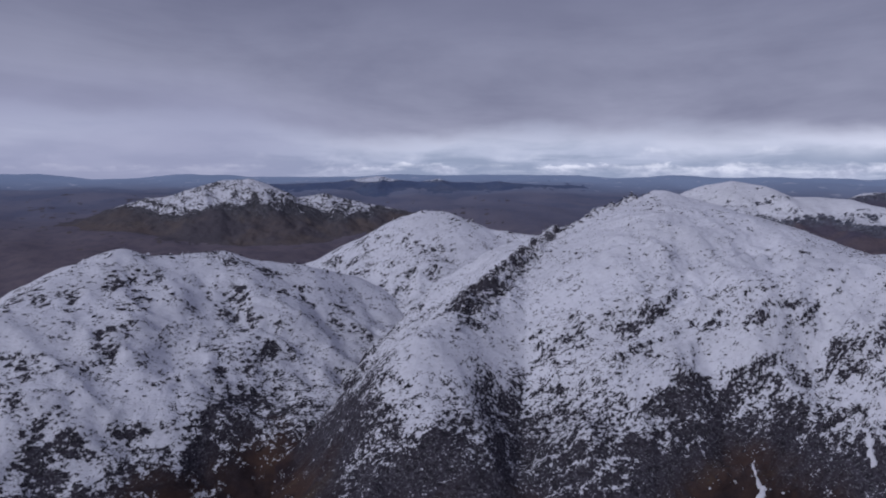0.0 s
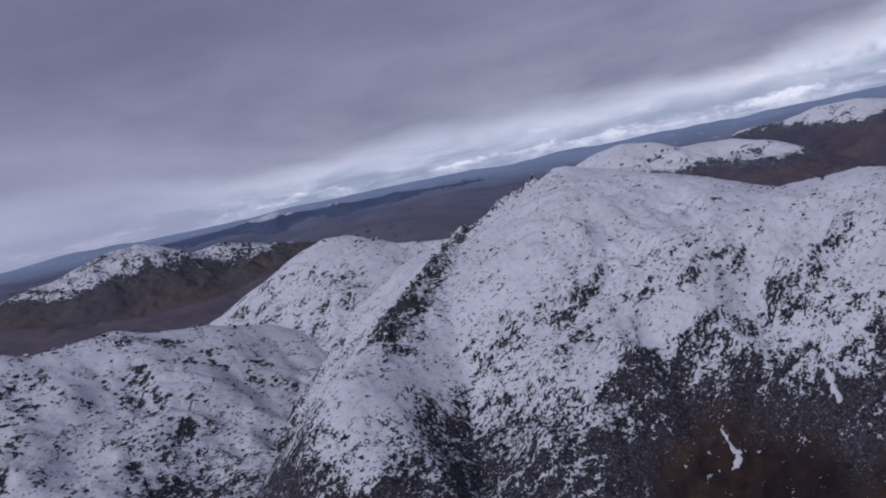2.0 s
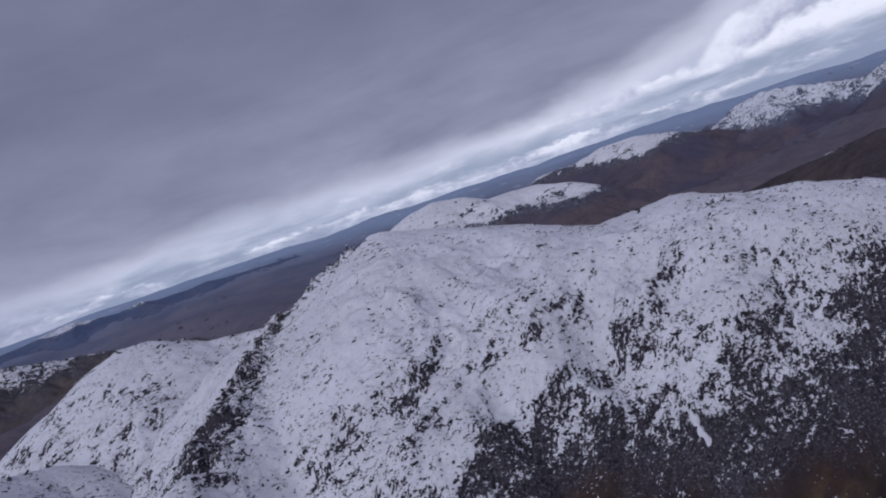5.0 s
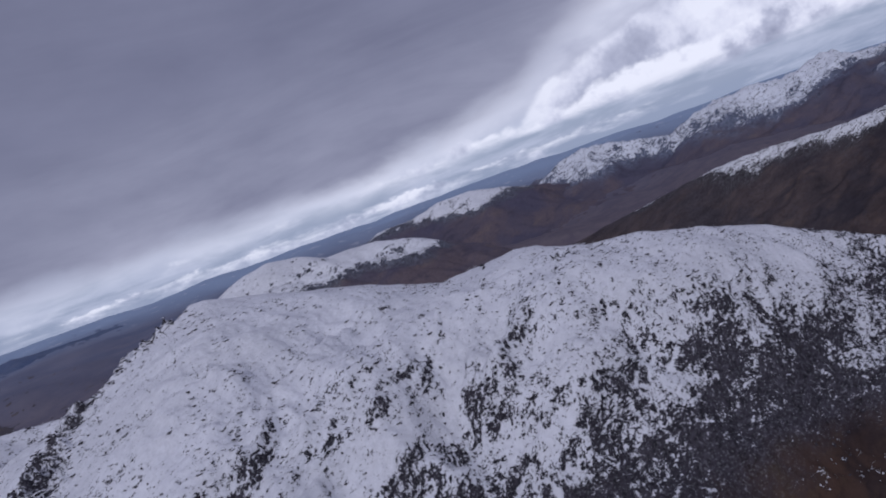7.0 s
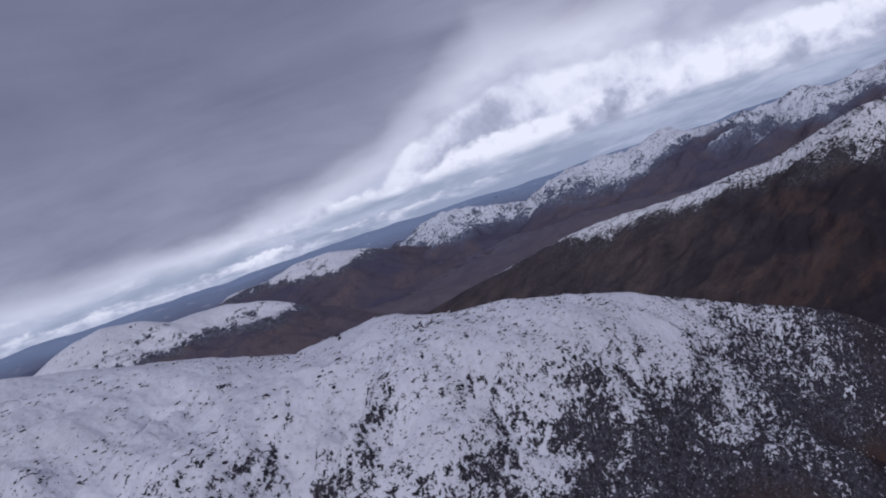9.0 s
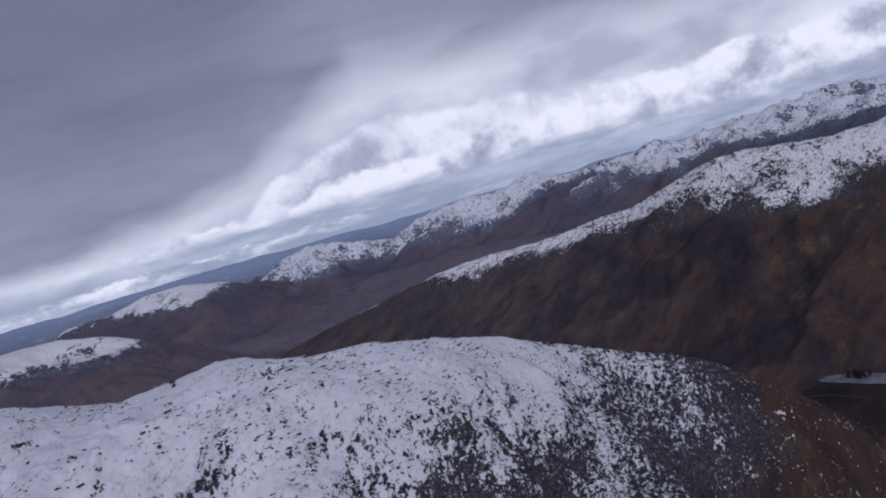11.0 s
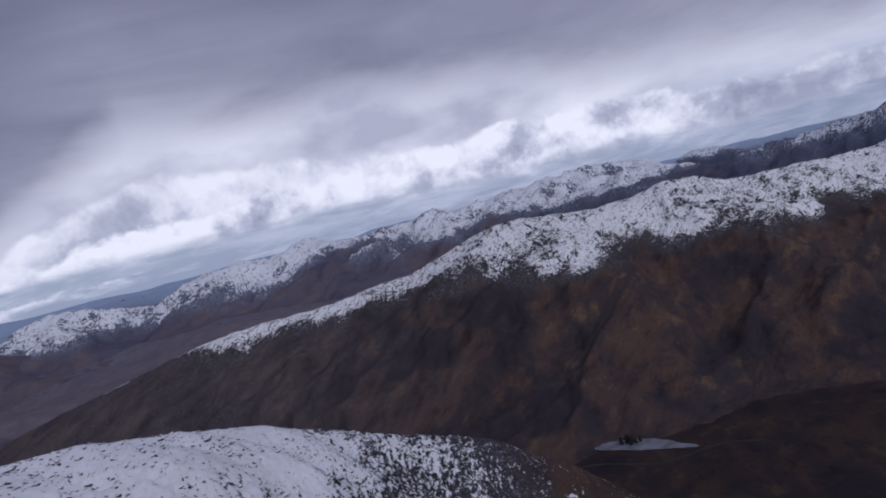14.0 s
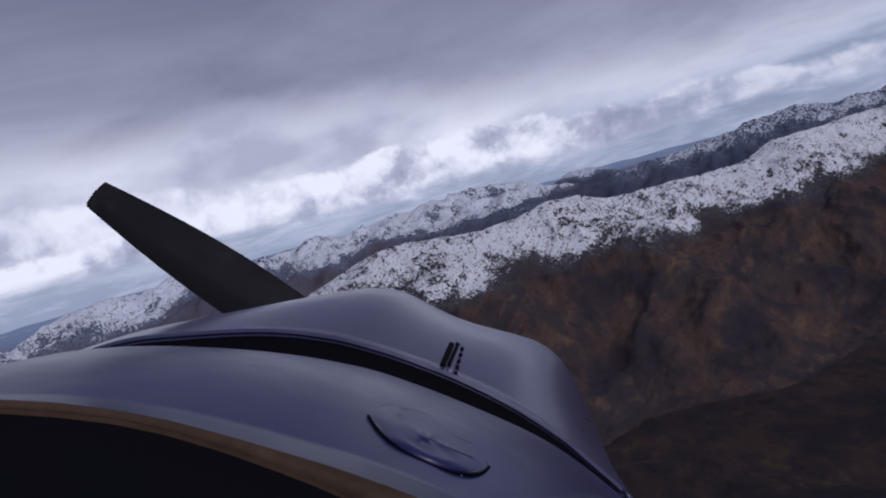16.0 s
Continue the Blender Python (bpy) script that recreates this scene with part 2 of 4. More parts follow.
# chain and ridge behind it: stronger blue haze mixed into the moor colours
HAZY_CHAIN_MOOR = ((0.104, 0.092, 0.122), (0.128, 0.103, 0.120), (0.088, 0.084, 0.124), (0.150, 0.120, 0.124))
HAZY_BLUE_MOOR = ((0.074, 0.080, 0.122), (0.090, 0.088, 0.120), (0.064, 0.074, 0.122), (0.105, 0.102, 0.128))
massif_mat = mountain_material("patchy_snow_on_crags", SNOW, ROCK, MOOR, 0.85, 1.7)
hill_mat = mountain_material("snow_on_low_hill", SNOW, ROCK, MOOR, 1.0, 2.0, grit=(1.3, 1.6, 1.0))
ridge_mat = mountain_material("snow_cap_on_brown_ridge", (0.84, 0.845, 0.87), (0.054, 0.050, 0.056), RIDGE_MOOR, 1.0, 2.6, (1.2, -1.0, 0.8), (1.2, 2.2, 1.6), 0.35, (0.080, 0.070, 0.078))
# rock of these two is lightened as well, haze put into the colour
far_mat = mountain_material("snow_on_far_mountain", (0.80, 0.805, 0.84), (0.09, 0.095, 0.12), HAZY_FAR_MOOR, 2.4, 2.2, grit=(1.4, 1.6, 0.9))
left_mat = mountain_material("streaked_snow_on_far_mountain", SNOW, (0.072, 0.070, 0.080), HAZY_FLANK, 2.8, 2.4, (0.6, -1.0, 0.4), (1.6, 2.0, 1.0))
# snow and rock here carry the blue of the haze in their colours
chain_mat = mountain_material("snow_on_distant_chain", (0.80, 0.825, 0.885), (0.125, 0.140, 0.195), HAZY_CHAIN_MOOR, 2.0, 3.5, (1.0, -0.8, 0.6), (1.3, 2.2, 1.2))
back_mat = mountain_material("snow_on_haze_tinted_ridge", (0.70, 0.74, 0.82), (0.10, 0.115, 0.165), HAZY_BLUE_MOOR, 2.0, 3.5, (1.0, -0.8, 0.6), (1.3, 2.4, 1.4))
# horizon hills: aerial haze painted as blue snow, rock and ground
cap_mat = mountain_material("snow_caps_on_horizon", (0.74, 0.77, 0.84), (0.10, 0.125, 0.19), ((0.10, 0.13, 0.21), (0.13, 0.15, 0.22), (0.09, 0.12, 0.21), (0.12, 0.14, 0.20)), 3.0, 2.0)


def moor_material():
    m, N, b = material("brown_moorland")
    pos = N.node("ShaderNodeNewGeometry").outputs["Position"]
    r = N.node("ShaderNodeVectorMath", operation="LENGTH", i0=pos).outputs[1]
    wide = N.noise(pos, 0.0035, 6, 0.6, 0.5)
    mid = N.noise(pos, 0.02, 7, 0.65, 0.6)
    fine = N.noise(pos, 0.15, 5, 0.65)
    lean = N.node("ShaderNodeVectorMath", operation="MULTIPLY", i0=pos, i1=(0.7, 1.1, 1.0)).outputs[0]
    col, _, _ = moor_colour(N, pos, lean, fine, VALLEY_MOOR, 0.9)
    # the plain turns paler and bluer with distance: haze put into its colour
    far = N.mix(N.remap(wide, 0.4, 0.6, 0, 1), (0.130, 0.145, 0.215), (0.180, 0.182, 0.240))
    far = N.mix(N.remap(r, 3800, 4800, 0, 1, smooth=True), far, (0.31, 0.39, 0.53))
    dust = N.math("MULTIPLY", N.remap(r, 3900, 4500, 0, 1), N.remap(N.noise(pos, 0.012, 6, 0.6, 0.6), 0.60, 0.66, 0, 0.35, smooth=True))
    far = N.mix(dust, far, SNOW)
    # beyond the near valley the heath is paled and purpled to imitate haze
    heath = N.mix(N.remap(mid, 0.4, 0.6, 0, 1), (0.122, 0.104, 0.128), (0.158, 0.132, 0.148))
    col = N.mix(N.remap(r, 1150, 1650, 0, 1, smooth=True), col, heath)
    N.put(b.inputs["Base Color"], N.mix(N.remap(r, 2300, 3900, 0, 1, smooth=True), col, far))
    N.put(b.inputs["Roughness"], 0.95)
    N.put(b.inputs["Specular IOR Level"], 0.1)
    N.put(b.inputs["Normal"], N.node("ShaderNodeBump", Strength=0.6, Distance=4.0, Height=N.math("ADD", mid, N.math("MULTIPLY", fine, 0.4))).outputs[0])
    return m


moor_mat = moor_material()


# ---------------------------------------------------------------- terrain tools
def lattice(ix, iy, seed):
    h = (ix.astype(np.int64) * 374761393 + iy.astype(np.int64) * 668265263 + seed * 2147483647) & 0xFFFFFFFF
    h = ((h ^ (h >> 13)) * 1274126177) & 0xFFFFFFFF
    return ((h ^ (h >> 16)) & 0xFFFF) / 65535.0


def value_noise(x, y, seed):
    ix, iy = np.floor(x), np.floor(y)
    fx, fy = x - ix, y - iy
    fx, fy = fx * fx * fx * (fx * (fx * 6 - 15) + 10), fy * fy * fy * (fy * (fy * 6 - 15) + 10)
    a, b = lattice(ix, iy, seed), lattice(ix + 1, iy, seed)
    c, d = lattice(ix, iy + 1, seed), lattice(ix + 1, iy + 1, seed)
    return (a + (b - a) * fx) * (1 - fy) + (c + (d - c) * fx) * fy - 0.5


def fractal(x, y, size, octaves, seed, gain=0.5, ridged=False):
    """Sum of noises from waves of that size downwards, about -1 to 1."""
    total, amp, k = 0, 1.0, 1.0 / size
    for i in range(octaves):
        c, s = math.cos(i * 0.9), math.sin(i * 0.9)
        n = value_noise((x * c - y * s) * k + 17.3 * i, (x * s + y * c) * k - 9.1 * i, seed + i)
        total = total + amp * (0.5 - 2 * np.abs(n) if ridged else 2 * n)
        amp, k = amp * gain, k * 2.03
    return total


def crest_height(x, y, crest, steep, lee=None):
    """Height of the land that falls away from a crest line, and the distance to that line."""
    best = np.full(x.shape, -1e9)
    near = np.full(x.shape, 1e9)
    for p, q in zip(crest[:-1], crest[1:]):
        ex, ey = q[0] - p[0], q[1] - p[1]
        t = np.clip(((x - p[0]) * ex + (y - p[1]) * ey) / (ex * ex + ey * ey), 0, 1)
        d = np.hypot(x - p[0] - t * ex, y - p[1] - t * ey)
        h, flat, gentle = (p[k] + t * (q[k] - p[k]) for k in (2, 3, 4))
        fall = rounded_fall(d, flat, gentle, steep)
        if lee:
            side = (ex * (y - p[1]) - ey * (x - p[0])) / math.hypot(ex, ey)
            w = 0.5 + 0.5 * np.tanh((side - 14) / 12)
            fall = fall * (1 - w) + rounded_fall(d, lee[0], lee[1], steep) * w
        z = h - fall
        k = 3.0
        best = np.maximum(best, z) + k * np.log1p(np.exp(-np.abs(best - z) / k)) * np.clip(d / 160, 0, 1) ** 2
        near = np.minimum(near, d)
    return best, near


def sheet(name, x, y, z, mat, closed=False, shares=()):
    """A grid of quads over the arrays x, y, z as one mesh. shares: named values of the land, place by place."""
    n, m = x.shape
    verts = np.stack([x, y, z], -1).reshape(-1, 3)
    i = np.arange(n * m).reshape(n, m)
    if closed:
        i = np.concatenate([i, i[:1]], 0)
    quads = np.stack([i[:-1, :-1], i[1:, :-1], i[1:, 1:], i[:-1, 1:]], -1).reshape(-1, 4)
    me = bpy.data.meshes.new(name)
    me.from_pydata(verts.tolist(), [], quads.tolist())
    me.polygons.foreach_set("use_smooth", np.ones(len(quads), bool))
    me.materials.append(mat)
    for key, value in shares:
        me.attributes.new(key, "FLOAT", "POINT").data.foreach_set("value", value.reshape(-1).astype(np.float32))
    me.update()
    return new(name, me)


def ground_height(x, y):
    r = np.hypot(x - 150, y - 200)
    rise = np.clip((r - 1500) / 3200, 0, 1)
    z = 118 + 308 * rise ** 0.92
    z = z + (6 + 34 * np.clip((r - 900) / 1200, 0, 1) * (1 - 0.75 * rise)) * fractal(x, y, 480, 7, 5, 0.52)
    a = np.arctan2(x - 150, y - 200)
    far = np.clip((r - 4300) / 300, 0, 1) * np.clip((4870 - r) / 120, 0, 1)
    north = np.clip((np.cos(a - 0.15) - 0.80) / 0.1, 0, 1)
    z = z + far * (8 - 5 * north + 6 * fractal(x, y, 900, 5, 31, 0.5))
    east = np.clip((np.degrees(a) - 42) / 25, 0, 1) * np.clip((200 - np.degrees(a)) / 40, 0, 1)
    z = z - (46 * east + 48 * np.clip((np.degrees(a) - 80) / 22, 0, 1) * east) * np.clip((r - 3300) / 1200, 0, 1)
    # the valley floor round the lochan is flat
    w = np.clip(1.25 - np.hypot((x - 1085) / 230, (y - 170) / 330), 0, 1)
    w = w * w * (3 - 2 * w)
    return z * (1 - w) + 120 * w


def rounded_fall(d, flat, gentle, steep):
    """Drop below a crest at distance d: gentle to the shoulder, steep past it."""
    k = 18.0
    past = k * np.logaddexp(0, (d - flat) / k)
    soft = np.sqrt(d * d + 64) - 8
    return gentle * soft + (steep - gentle) * past


def smooth_step(v, a, b):
    t = np.clip((v - a) / (b - a), 0, 1)
    return t * t * (3 - 2 * t)


def line_distance(x, y, line):
    """Distance in plan to a bent line."""
    best = np.full(x.shape, 1e9)
    for p, q in zip(line[:-1], line[1:]):
        ex, ey = q[0] - p[0], q[1] - p[1]
        t = np.clip(((x - p[0]) * ex + (y - p[1]) * ey) / (ex * ex + ey * ey), 0, 1)
        best = np.minimum(best, np.hypot(x - p[0] - t * ex, y - p[1] - t * ey))
    return best


# Bands of outcrops by mountain, and open snow of the massif: line in plan, reach, weight
OUTCROPS = {101: [([(418, 492), (400, 490), (384, 494), (362, 496), (335, 503), (312, 500), (288, 500)], 15, 1.0), ([(326, 535), (306, 538), (284, 555)], 9, .9),
                  ([(324, 562), (300, 572), (270, 595)], 10, .6), ([(355, 538), (348, 534)], 10, .5), ([(414, 522), (404, 502)], 11, .7), ([(334, 640), (316, 630)], 14, .45),
                  ([(194, 583), (228, 575)], 18, .9), ([(440, 484), (452, 458), (436, 436)], 14, .55), ([(470, 440), (500, 430)], 20, .5), ([(250, 520), (276, 512)], 16, .6),
                  ([(460, 520), (478, 556)], 14, .45)],
            202: [([(-240, 794), (-214, 812), (-196, 826)], 17, 1.0), ([(-160, 905), (-140, 900)], 20, .6), ([(-70, 905), (-50, 900)], 22, .6)],
            303: [([(60, 1105), (92, 1085), (120, 1062)], 20, .9), ([(150, 1040), (165, 1030)], 22, .6)]}
OPEN_SNOW = [([(396, 640), (390, 600), (387, 560), (390, 535), (372, 525), (350, 521), (322, 516), (298, 519), (275, 525)], 9, 1.0), ([(430, 590), (424, 556), (418, 540)], 18, .9),
             ([(345, 775), (350, 720), (352, 660)], 45, .8), ([(300, 620), (296, 590)], 14, .6), ([(240, 640), (232, 600)], 20, .7), ([(480, 640), (500, 600), (510, 560)], 30, .6)]
SPUR = [(90, 615), (132, 667), (182, 738), (240, 790), (296, 797), (318, 789)]
BURNS = [[(529, 394), (527, 382), (526, 368), (533, 352), (540, 338), (550, 320)], [(521, 386), (520, 372), (524, 356), (531, 342), (538, 328)]]

# by mountain: step of the ledges, their reach, snow line, its spread, share of bare ground high up and low down, top and foot of the heath, sway of the snow line
LAND = {101: (3.8, 1.0, 270, 46, 0.16, 0.90, 252, 216, 22), 202: (4.5, 1.0, 225, 60, 0.24, 0.75, 225, 180, 30), 303: (5.0, 1.0, 250, 50, 0.24, 0.8, 240, 190, 25),
        404: (6.0, 1.0, 309, 24, 0.28, 1.4, 314, 282, 26), 505: (7.0, 0.7, 346, 22, 0.20, 1.5, 352, 318, 26), 606: (13.0, 0.9, 312, 34, 0.36, 1.5, 318, 280, 30),
        707: (12.0, 0.6, 352, 26, 0.17, 1.5, 358, 325, 26), 808: (13.0, 1.0, 322, 28, 0.28, 1.5, 338, 295, 36), 909: (13.0, 0.9, 332, 30, 0.40, 1.4, 340, 296, 36),
        919: (13.0, 0.8, 346, 25, 0.3, 1.4, 346, 316, 26), 929: (8.0, 0.5, 404, 10, 0.30, 1.4, 408, 396, 10)}


def relief(x, y, crests, rough, seed, steep, gully=None, lee=None, cover=False):
    """Height of a mountain with worn crags. gully: depth, run (x, y), size and jaggedness of the crest. cover: gives the shares of bare ground and of heath too."""
    wx, wy = 24 * rough * fractal(x, y, 150, 4, seed + 50), 24 * rough * fractal(x, y, 150, 4, seed + 60)
    z, near = np.full(x.shape, -1e9), np.full(x.shape, 1e9)
    for c in crests:
        c = np.array(c, float)
        _, d0 = crest_height(x, y, c, steep, lee)
        pull = np.clip(d0 / 110, 0, 1)
        h, _ = crest_height(x + wx * pull, y + wy * pull, c, steep, lee)
        z, near = np.maximum(z, h), np.minimum(near, d0)
    least = gully[4] if gully else 0.13
    grow = least + (1 - least) * np.clip(near / 130, 0, 1) ** 1.3
    z = z + rough * 12 * grow * fractal(x, y, 130, 3, seed) + rough * (5 if gully else 9) * grow * fractal(x, y, 38, 5, seed + 9, 0.52, True)
    flow = 0
    if gully:
        depth, dx, dy, size, _ = gully
        k = math.hypot(dx, dy)
        run, across = (x * dx + y * dy) / k, (y * dx - x * dy) / k
        bend = 0.5 * size * fractal(x, y, size * 2.5, 2, seed + 71)
        flow = fractal(run * 0.32, across + bend, size, 4 if seed == 404 else 5, seed + 33, 0.42 if seed == 404 else 0.55, True)
        z = z + depth * grow * flow
    if least > 0.28:
        z = z + 15 * np.exp(-near / 70) * fractal(x, y, 60, 4, seed + 90, 0.6, True)
    # ledges: short crags with snow lying on top of each step
    rise, reach, line, spread, top, foot, heath_top, heath_foot, sway = LAND[seed]
    size = max(rise * 7.0, 42.0)
    long = (0.5, 1.15) if seed == 101 else (1.0, 1.0)
    crag = smooth_step(fractal(x * long[0], y * long[1], size * 1.4, 4, seed + 140), -0.25, 0.75)
    open_snow = 0 * x
    if seed == 101:
        crag = crag * (0.45 + 0.55 * smooth_step(x, 430, 520))
    for path, r, w in OUTCROPS.get(seed, ()):
        d = line_distance(x, y, path) * (1 + 0.45 * fractal(x, y, 22, 3, 7))
        crag = np.maximum(crag, w * np.exp(-(d / r) ** 2))
    if seed == 101:
        for path, r, w in OPEN_SNOW:
            d = line_distance(x, y, path) * (1 + 0.4 * fractal(x, y, 30, 3, 8))
            open_snow = np.maximum(open_snow, w * np.exp(-(d / r) ** 2))
        crag = crag * (1 - open_snow)
        d = line_distance(x, y, SPUR)
        spur = np.exp(-(d / 20) ** 2)
        z = z + spur * 11 * fractal(x, y, 17, 3, 55, 0.6, True)
        crag = np.maximum(crag, 0.9 * spur)
        burn = sum(np.exp(-(line_distance(x + 2 * fractal(x, y, 12, 2, 3), y, path) / 1.7) ** 2) for path in BURNS)
        z = z - 2.2 * np.minimum(burn, 1)
    crag = np.clip(crag, 0, 1) * reach
    dip = -0.28 * x if seed == 101 else 0
    level = (z + dip + 1.1 * rise * fractal(x * long[0], y, rise * 5.0, 4, seed + 150) + 0.35 * rise * fractal(x, y, rise * 1.5, 2, seed + 160)) / rise
    crag = crag * smooth_step(fractal(x * long[0], y, rise * 3.0, 2, seed + 190), -0.35, 0.35)
    if seed == 404:
        crag = crag * smooth_step(z, 240, 290)
    part_up = level - np.floor(level)
    ledge = smooth_step(part_up, 0.55, 0.97)
    if seed == 404:
        z = z + 7.0 * smooth_step(z, 285, 325) * (0.3 + 0.7 * np.clip(near / 40, 0, 1)) * fractal(x, y, 34, 4, 61, 0.55, True)
    lift = 0.25 + 0.75 * np.clip(near / 60, 0, 1)
    z = z + rise * crag * lift * (ledge - part_up)
    z = z + rough * 1.6 * (0.35 + 0.65 * grow) * fractal(x, y, 11, 3, seed + 20, 0.55, True)
    if not cover:
        return z
    face = smooth_step(part_up, 0.50, 0.66) * (1 - smooth_step(part_up, 0.90, 1.0))
    lie = z + sway * fractal(x, y, size * 2.2, 4, seed + 170) - sway * 0.45 * flow
    if seed == 101:
        lie = lie - 20 * smooth_step(x, 570, 660)
    if seed == 404:
        lie = lie + 30 * np.exp(-near / 22) + 20 * smooth_step(-y, -380, -80)
    bare = foot + (top - foot) * smooth_step(lie, line - spread, line + spread)
    if top < 0.3:
        bare = bare - 0.10 * smooth_step(lie, line + spread, line + 3 * spread)
    bare = bare + crag * (0.50 * face + 0.10) - 0.30 * open_snow
    if x.shape[0] > 3:
        slope = np.hypot(np.gradient(z, axis=0) / (x[1, 0] - x[0, 0]), np.gradient(z, axis=1) / (y[0, 1] - y[0, 0]))
        bare = bare + 0.40 * smooth_step(slope, 0.95, 1.7)
    if seed == 101:
        bare = bare + 0.25 * spur + 0.7 * np.minimum(burn, 1)
    heath = 1 - smooth_step(lie + 6 * fractal(x, y, 25, 3, seed + 180), heath_foot, heath_top)
    return z, np.clip(bare, 0, 1.6), heath


def surface(x, y, crests, rough, seed, steep, gully=None, lee=None, foot=14.0):
    """Height of a mountain's ground where it rises out of the moor."""
    floor = ground_height(x, y)
    return floor - 2.0 + foot * np.logaddexp(0, (relief(x, y, crests, rough, seed, steep, gully, lee) - floor) / foot)


def mountain(name, crests, x0, x1, y0, y1, step, mat, rough, label, seed, steep=0.8, gully=None, lee=None, foot=14.0):
    x, y = np.meshgrid(np.arange(x0, x1, step), np.arange(y0, y1, step), indexing="ij")
    z, bare, heath = relief(x, y, crests, rough, seed, steep, gully, lee, True)
    floor = ground_height(x, y)
    z = floor - 2.0 + foot * np.logaddexp(0, (z - floor) / foot)
    return tagged(sheet(name, x, y, z, mat, False, (("bare", bare), ("heath", heath))), label, "mountain")


# ---------------------------------------------------------------- ground
def build_ground():
    ang = np.linspace(0, 2 * math.pi, 560, endpoint=False)
    rad = np.concatenate([np.linspace(0, 1500, 130), np.geomspace(1515, 4870, 110)])
    a, r = np.meshgrid(ang, rad, indexing="ij")
    x, y = 150 + r * np.sin(a), 200 + r * np.cos(a)
    z = ground_height(x, y)
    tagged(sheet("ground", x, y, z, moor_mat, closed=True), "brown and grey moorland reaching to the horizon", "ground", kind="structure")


build_ground()

# ---------------------------------------------------------------- mountains
# crest rows: x, y, height, width of the shoulder, slope of the shoulder
main_crest = [
    (60, 575, 338, 20, .5), (132, 667, 362, 40, .45), (182, 738, 380, 60, .48), (240, 790, 397, 90, .5), (296, 797, 399, 150, .45),
    (323, 787, 432, 200, .52), (345, 780, 443, 220, .42), (368, 774, 437, 220, .36), (402, 758, 424, 200, .33), (453, 739, 394, 170, .3),
    (485, 729, 376, 160, .25), (514, 704, 361, 150, .2), (513, 660, 374, 140, .2), (518, 620, 388, 130, .18), (526, 577, 394, 115, .18),
    (540, 520, 380, 80, .2), (560, 485, 378, 55, .26), (600, 455, 365, 30, .36), (645, 428, 348, 22, .42), (680, 395, 326, 20, .46),
    (705, 350, 305, 20, .5), (722, 310, 288, 20, .5), (735, 272, 260, 20, .5), (745, 225, 215, 20, .6)]
MAIN_RUN = (9.0, 1.0, 0.12, 46, 0.13)
LOW_RUN = (7.0, 1.0, -0.35, 44, 0.15)
RIDGE_RUN = (16.0, 1.0, -0.8, 85, 0.20)
massif = mountain("mountain", [main_crest], -60, 960, 150, 1060, 1.8, massif_mat, 1.0,
         "rugged mountain with patchy snow over dark crags", 101, 1.05, MAIN_RUN, (14, 0.5))
low_crest = [(-520, 560, 250, 30, .3), (-400, 660, 300, 30, .3), (-324, 732, 332, 30, .3), (-286, 832, 362, 30, .3), (-252, 864, 376, 30, .3), (-226, 871, 366, 30, .3),
             (-188, 900, 365, 30, .3), (-152, 917, 367, 30, .3), (-121, 932, 355, 30, .3), (-68, 958, 346, 30, .3), (0, 990, 325, 30, .3)]
low_hill = mountain("mountain", [low_crest], -760, 320, 330, 1330, 3.2, hill_mat, 0.9,
         "low snowy hill with a dark rocky hollow", 202, 0.62, LOW_RUN)
mid_crest = [(-120, 1140, 290, 30, .4), (-47, 1149, 326, 30, .4), (22, 1150, 359, 30, .4), (66, 1148, 372, 30, .4), (93, 1146, 394, 30, .4), (119, 1144, 402, 30, .4),
             (149, 1140, 401, 30, .4), (180, 1136, 389, 30, .4), (210, 1131, 374, 30, .4), (270, 1118, 366, 30, .4), (330, 1000, 370, 30, .4), (345, 850, 400, 30, .4)]
mid_peak = mountain("mountain", [mid_crest], -330, 640, 700, 1480, 3.4, hill_mat, 0.7,
         "snow-covered peak with scattered dark rocks", 303, 0.62)
ridge_crest = [(1330, 1150, 255, 40, .5), (1400, 900, 305, 40, .5), (1427, 775, 325, 40, .5), (1453, 643, 327, 40, .5), (1473, 543, 337, 40, .5), (1488, 470, 340, 40, .5), (1506, 377, 367, 40, .5),
               (1517, 321, 383, 40, .5), (1529, 265, 388, 40, .5), (1541, 202, 376, 40, .5), (1555, 131, 367, 40, .5), (1568, 67, 370, 40, .5), (1581, 1, 382, 40, .5),
               (1591, -52, 378, 40, .5), (1601, -103, 362, 40, .5), (1612, -156, 353, 40, .5), (1639, -292, 350, 40, .5), (1657, -384, 350, 40, .5), (1672, -458, 373, 40, .5)]
ridge_crest_south = [(1672, -458, 373, 40, .5), (1694, -568, 370, 40, .5), (1725, -727, 373, 40, .5), (1760, -900, 390, 40, .5), (1800, -1150, 380, 40, .5)]
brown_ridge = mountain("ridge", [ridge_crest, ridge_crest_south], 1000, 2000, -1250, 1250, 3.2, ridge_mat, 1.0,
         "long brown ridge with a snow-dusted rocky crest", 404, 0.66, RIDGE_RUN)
far_crest = [(840, 1880, 330, 40, .3), (892, 1850, 396, 40, .3), (935, 1825, 430, 40, .3), (985, 1795, 440, 40, .3), (1040, 1765, 430, 40, .3), (1100, 1728, 402, 40, .3),
             (1160, 1690, 400, 40, .3), (1214, 1655, 396, 40, .3), (1264, 1622, 380, 40, .3), (1400, 1540, 310, 40, .3)]
